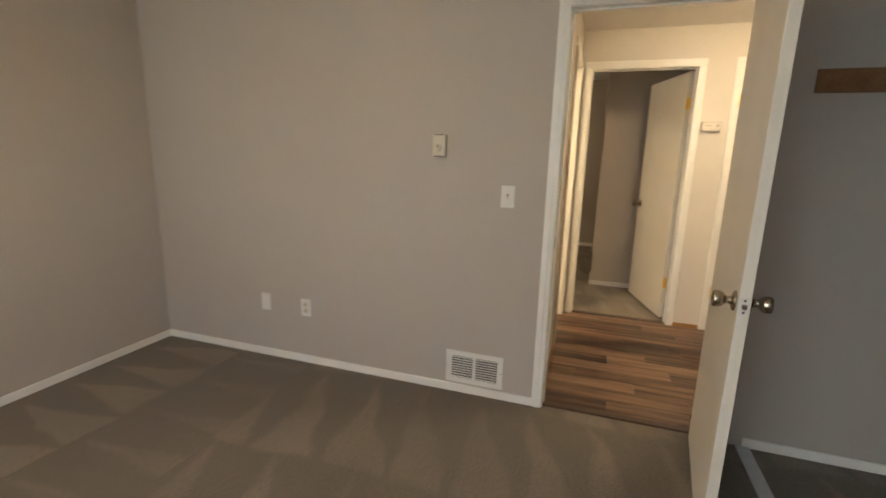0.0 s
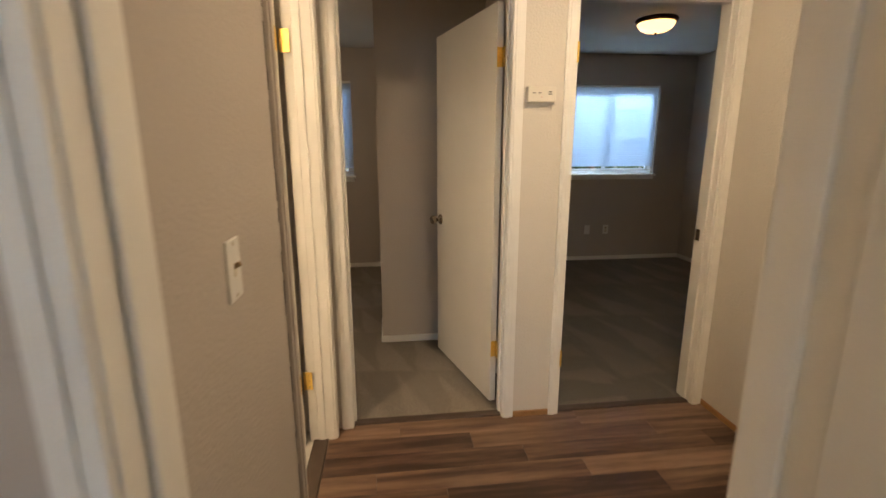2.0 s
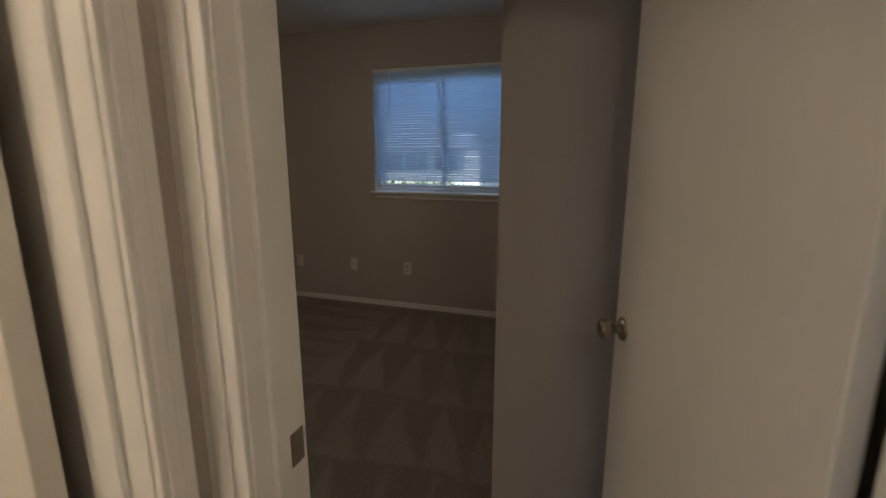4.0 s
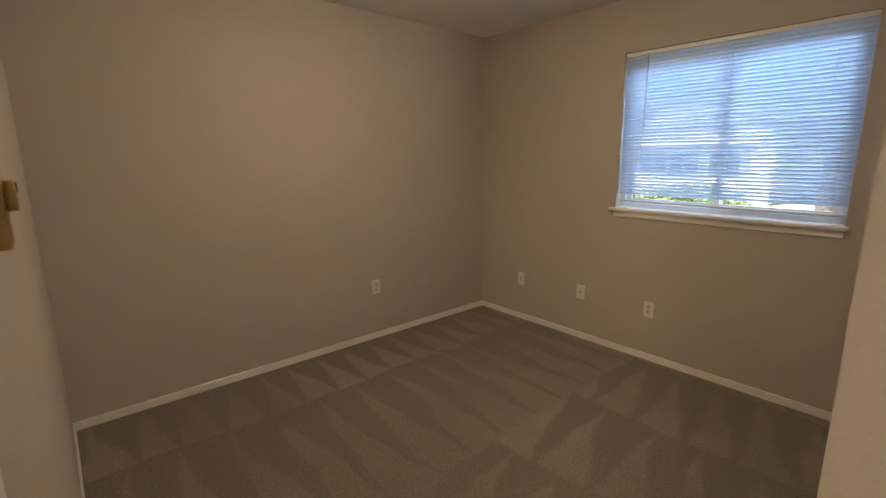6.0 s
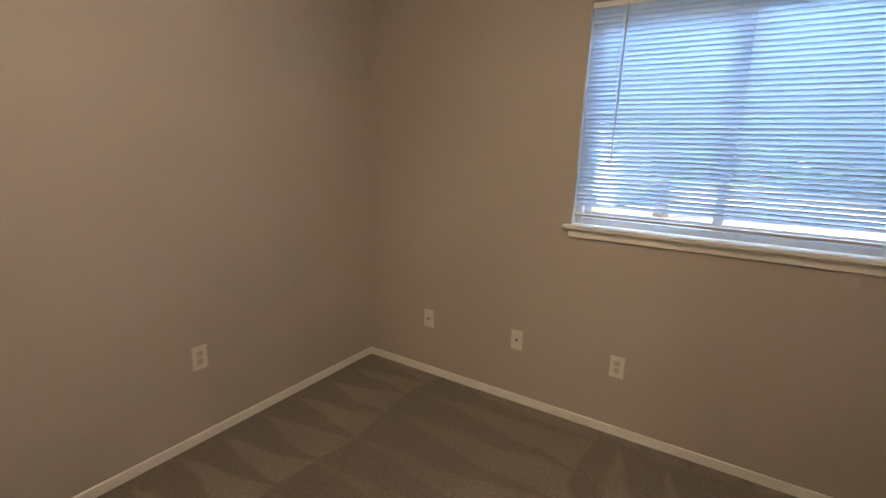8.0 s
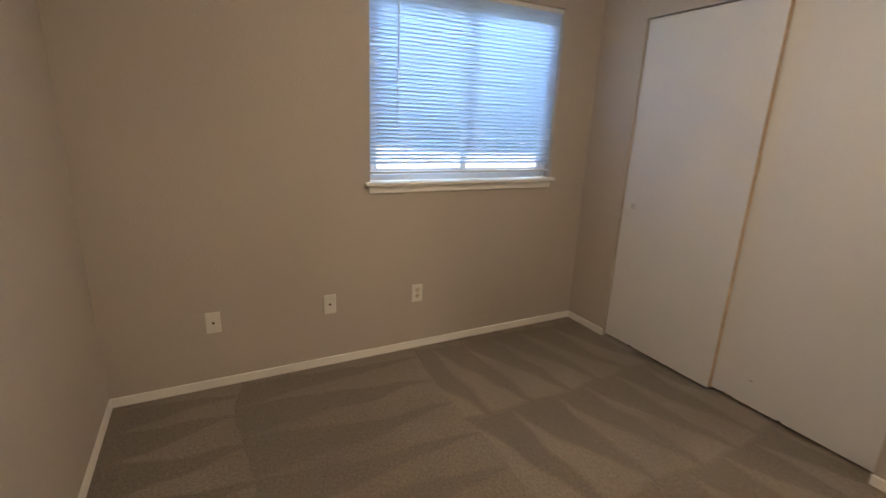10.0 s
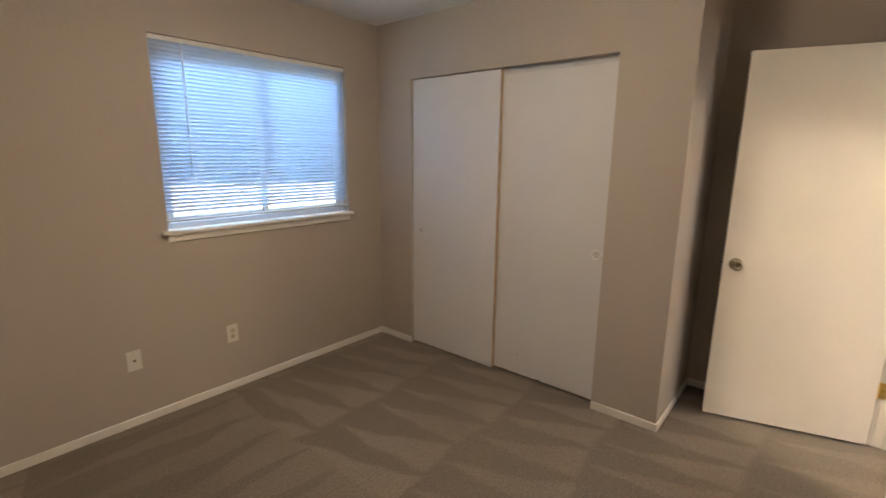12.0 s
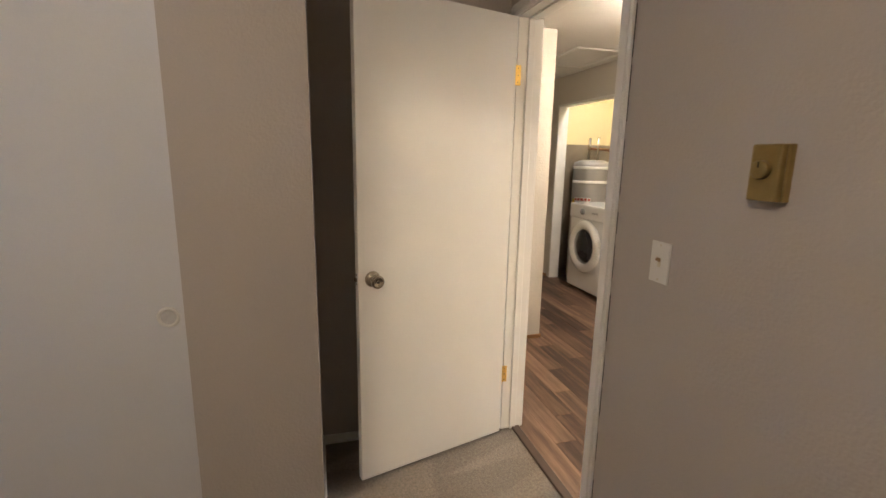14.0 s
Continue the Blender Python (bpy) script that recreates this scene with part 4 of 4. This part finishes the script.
part("drop_pipe", tube((-0.36, -0.22, 0.95), (-0.36, -0.22, 1.54), 0.013, 10), COPPER, heater, "dull copper pipe", True)
part("valve", lathe([(0.0, -0.03), (0.024, -0.03), (0.026, 0.0), (0.018, 0.012), (0.018, 0.03), (0.0, 0.03)], 14), BRASS, heater, "brass shut-off valve", True).location = (-0.36, -0.22, 1.36)
part("tag", box(-0.40, -0.33, -0.20, -0.196, 1.10, 1.24, 0.001), YEL, heater, "yellow hanging tag")
for mat, z0, z1, a0, a1 in ((PLASTIC, 0.86, 1.00, 95, 150), (RED, 0.965, 0.995, 97, 148), (YEL, 0.86, 0.98, 80, 94)):
    bm = bmesh.new()
    ring = [[bm.verts.new((r * math.cos(radians(a)), r * math.sin(radians(a)), z)) for a in np.linspace(a0, a1, 6)] for r, z in ((0.2115, z0), (0.2115, z1))]
    for k in range(5):
        bm.faces.new((ring[0][k], ring[0][k + 1], ring[1][k + 1], ring[1][k]))
    bmesh.ops.solidify(bm, geom=bm.faces[:], thickness=0.001 if mat is not RED else -0.0006)
    part("label", bm, mat, heater, "printed warning label")

# attic hatch
hatch = thing("attic_hatch", "white attic hatch panel with trim in the hall ceiling", "hatch", pose(2.63, -1.33, CH_HALL))
part("panel", box(-0.32, 0.32, -0.20, 0.20, -0.008, -0.001, 0.002), CEIL, hatch)
for a, b, c, d in ((-0.36, 0.36, 0.20, 0.24), (-0.36, 0.36, -0.24, -0.20), (-0.36, -0.32, -0.20, 0.20), (0.32, 0.36, -0.20, 0.20)):
    part("trim", box(a, b, c, d, -0.016, -0.001, 0.004), TRIM, hatch)

# laundry opening edge
lo = thing("door_5", "white cased laundry opening without a door", "opening", pose(0, 0, 0), kind="structure")
for a, b, c, d in ((3.596, 3.6195, 0.0, 2.03), (2.3605, 2.384, 0.0, 2.03), (2.384, 3.596, 2.007, 2.0295)):
    part("jamb", box(a, b, Y_LW - T - 0.004, Y_LW + 0.004, c, d, 0.002), TRIM, lo)

# ---- outside ----
tagged(part("ground", box(-400, 400, -400, 400, -0.55, -0.45), GRASS), "summer lawn around the building", "ground", kind="structure")
tagged(part("road", box(-60, 60, 9.5, 13.2, -0.45, -0.43), ROAD), "pale sunlit concrete drive beyond the lawn", "road", kind="structure")


def tree(x, y, h, r, seed, label):
    rnd = random.Random(seed)
    g = thing("tree", label, "tree", pose(x, y, -0.45))
    bm = bmesh.new()
    lathe([(0.0, 0.0), (0.26, 0.0), (0.19, 0.4), (0.15, h * 0.35), (0.08, h * 0.7), (0.0, h * 0.9)], 10, "z", bm)
    tips = []
    for k in range(11):
        a, z = rnd.uniform(0, 6.28), rnd.uniform(h * 0.28, h * 0.7)
        q = Vector((math.cos(a) * r * rnd.uniform(0.5, 0.9), math.sin(a) * r * rnd.uniform(0.5, 0.9), z + rnd.uniform(0.5, 1.6)))
        tube((0, 0, z), q, 0.05, 6, bm)
        tips.append(q)
    part("trunk", bm, BARK, g)
    verts, faces = [], []
    tips += [Vector((0, 0, h * k)) for k in (0.75, 0.85, 0.95)]
    for q in tips:
        for _ in range(300):
            c = q + Vector((rnd.gauss(0, 1), rnd.gauss(0, 1), rnd.gauss(0, 0.8))) * r * 0.28
            u = Vector((rnd.gauss(0, 1), rnd.gauss(0, 1), rnd.gauss(0, 1))).normalized() * rnd.uniform(0.12, 0.26)
            w = u.cross(Vector((rnd.gauss(0, 1), rnd.gauss(0, 1), rnd.gauss(0, 1)))).normalized() * u.length * 0.55
            i = len(verts)
            verts += [c - u, c + w, c + u, c - w]
            faces.append((i, i + 1, i + 2, i + 3))
    me = bpy.data.meshes.new("crown")
    me.from_pydata(verts, [], faces)
    me.materials.append(LEAF)
    cr = new("crown", me)
    cr.parent = g
    tagged(cr, "airy green leaf crown", kind="stuff")
    return g


def eave_house(x, y, w, d, h, rise, label):
    """A low house with its long side to the lot: lapped wall, pale roof, windows, a chimney stack at one end."""
    g = thing("house", label, "house", pose(x, y, -0.45))
    part("wall", box(-w / 2, w / 2, 0, d, 0, h), SIDING, g)
    bm = bmesh.new()
    for k in range(int(h / 0.17)):
        box(-w / 2, w / 2, -0.03, -0.001, k * 0.17 + 0.012, k * 0.17 + 0.165, 0, 1, bm)
    tagged(part("siding", bm, SIDING, g, "lapped siding boards"), kind="stuff")
    bm = bmesh.new()
    for y0, y1 in ((-0.6, d / 2), (d + 0.6, d / 2)):
        v = [bm.verts.new(p) for p in ((-w / 2 - 0.4, y0, h), (w / 2 + 0.3, y0, h), (w / 2 + 0.3, y1, h + rise), (-w / 2 - 0.4, y1, h + rise))]
        bm.faces.new(v)
    bmesh.ops.solidify(bm, geom=bm.faces[:], thickness=0.10)
    part("roof", bm, ROOF_PALE, g, "pale sunlit shingle roof")
    part("gutter", box(-w / 2 - 0.4, w / 2 + 0.3, -0.72, -0.60, h - 0.12, h + 0.02, 0.01), TRIM, g)
    for xx in (-w * 0.36, -w * 0.12, w * 0.16):
        wd = part("window", box(xx - 0.62, xx + 0.62, -0.09, -0.035, 1.0, 2.0, 0.01), TRIM, g)
        for sx in (-1, 1):
            part("pane", box(min(sx * 0.03, sx * 0.55) + xx, max(sx * 0.03, sx * 0.55) + xx, -0.10, -0.085, 1.08, 1.92), HOUSE_GLASS, wd)
    part("chimney", box(w / 2 - 0.75, w / 2 - 0.05, -0.75, -0.035, 0.0, h + rise * 0.9, 0.02), SIDING, g, "white painted chimney stack")
    part("door", box(w * 0.30, w * 0.30 + 0.9, -0.08, -0.035, 0.05, 2.05, 0.01), SIDING_B, g)
    return g


eave_house(-7.2, 20.5, 5.4, 7.0, 2.25, 1.9, "white single-storey house with a pale roof beyond the lot")
tree(-2.6, 17.5, 8.5, 2.8, 3, "leafy street tree beside the drive")
tree(0.6, 30.5, 9.5, 3.4, 4, "leafy street tree beyond the drive")
tree(-8.0, 33.0, 12.0, 4.2, 8, "tall leafy tree behind the white house")
tree(-15.0, 27.0, 11.0, 3.8, 9, "tall leafy tree behind the white house")
for k, (tx, ty, th, tr) in enumerate(((5.0, 33.0, 10.0, 3.8), (9.5, 29.5, 9.5, 3.8), (13.5, 27.0, 9.5, 3.8), (18.0, 24.0, 9.5, 3.8), (23.0, 24.0, 10.0, 4.0), (11.0, 36.0, 12.0, 4.4), (19.0, 33.0, 12.0, 4.4))):
    tree(tx, ty, th, tr, 20 + k, "shady broad-leaved tree at the edge of the lot")


def thicket(points, height, n, size, seed, label):
    """A dense belt of undergrowth and crowns that follows a line, ragged at the top."""
    rnd = random.Random(seed)
    runs = list(zip(points, points[1:]))
    lengths = [(Vector(b) - Vector(a)).length for a, b in runs]
    verts, faces = [], []
    for _ in range(n):
        (a, b), = rnd.choices(runs, lengths)
        f = rnd.random()
        px, py = a[0] + (b[0] - a[0]) * f, a[1] + (b[1] - a[1]) * f
        top = height * (0.80 + 0.14 * math.sin(px * 0.9 + seed) + 0.10 * math.sin(px * 2.3 + py))
        c = Vector((px + rnd.gauss(0, 0.5), py + rnd.gauss(0, 0.8), -0.45 + top * rnd.random() ** 0.85))
        u = Vector((rnd.gauss(0, 1), rnd.gauss(0, 1), rnd.gauss(0, 1))).normalized() * rnd.uniform(0.5, 1.0) * size
        w = u.cross(Vector((rnd.gauss(0, 1), rnd.gauss(0, 1), rnd.gauss(0, 1)))).normalized() * u.length * 0.6
        i = len(verts)
        verts += [c - u, c + w, c + u, c - w]
        faces.append((i, i + 1, i + 2, i + 3))
    me = bpy.data.meshes.new("thicket")
    me.from_pydata(verts, [], faces)
    me.materials.append(LEAF)
    tagged(new("thicket", me), label, "thicket", kind="stuff")


thicket(((3.0, 44.0), (12.0, 40.0), (16.0, 31.0), (21.0, 24.5), (40.0, 20.0)), 9.5, 12000, 0.62, 61, "dense dark green thicket along the lot")
thicket(((-45.0, 42.0), (-20.0, 46.0), (5.0, 66.0)), 13.5, 12000, 0.78, 62, "dense dark green wood behind the white house")


def bush(x, y, r, seed):
    rnd = random.Random(seed)
    verts, faces = [], []
    for _ in range(420):
        c = Vector((x, y, -0.45)) + Vector((rnd.gauss(0, 0.45), rnd.gauss(0, 0.3), abs(rnd.gauss(0.25, 0.28)))) * r
        u = Vector((rnd.gauss(0, 1), rnd.gauss(0, 1), rnd.gauss(0, 1))).normalized() * rnd.uniform(0.05, 0.10)
        w = u.cross(Vector((rnd.gauss(0, 1), rnd.gauss(0, 1), rnd.gauss(0, 1)))).normalized() * u.length * 0.6
        i = len(verts)
        verts += [c - u, c + w, c + u, c - w]
        faces.append((i, i + 1, i + 2, i + 3))
    me = bpy.data.meshes.new("bush")
    me.from_pydata(verts, [], faces)
    me.materials.append(LEAF)
    tagged(new("bush", me), "low green garden shrub by the house", "bush", "garden shrubs")


for k, bx in enumerate((-9.0, -7.9, -6.9, -5.9)):
    bush(bx, 19.2, 1.1, 40 + k)

tagged(part("pavement", box(-4.2, 60, 16.0, 42, -0.45, -0.425), ROAD), "pale sunlit gravel lot under the trees", "pavement", kind="structure")

# ---- hall planks ----
slab("floor_hall", X_HALL_W - 0.07, X_END, Y_LW - 0.10, 0.02, -0.1, -0.0075, DARK, "brown wood-look vinyl plank floor", "floor")
hall_floor = bpy.data.objects["floor_hall"]
PW = 0.122
meshes = {}


def plank(x0, x1, y0, y1):
    key = (round(x1 - x0, 3), round(y1 - y0, 3))
    if key not in meshes:
        bm = box(-key[0] / 2 + 0.0006, key[0] / 2 - 0.0006, -key[1] / 2 + 0.0006, key[1] / 2 - 0.0006, -0.007, 0.0, 0.0008)
        me = bpy.data.meshes.new("plank")
        bm.to_mesh(me)
        bm.free()
        me.materials.append(PLANK)
        meshes[key] = me
    p = new("plank", meshes[key])
    p.parent = hall_floor
    p.location = ((x0 + x1) / 2, (y0 + y1) / 2, 0)


rnd = random.Random(21)
JOINTS = [0.34, 0.69, 0.91, 0.24, 0.52, 0.90, 0.65, 0.41, 0.78, 0.20, 0.55, 0.85, 0.35, 0.70, 0.5, 0.3]
row, y1 = 0, 0.012
while y1 > Y_LW - 0.09:
    y0 = max(y1 - PW, Y_LW - 0.1)
    spans = [(X_HALL_W - 0.03, X_END)] if y0 > Y_HS - 0.01 else [(XA_E + T + 0.001, X_END)]
    if Y_A - 0.0 < y1 and y0 <= Y_HS - 0.01:
        spans.append((DA[0] - 0.01, DA[1] + 0.01))
    for lo_x, hi_x in spans:
        x, step = lo_x, JOINTS[row % 16]
        while x < hi_x - 1e-4:
            nx = min(hi_x, round(x + step, 2))
            plank(x, nx, max(y0, Y_A + 0.031) if hi_x < DA[1] + 0.02 else y0, y1)
            x, step = nx, 0.92
    y1, row = y0, row + 1
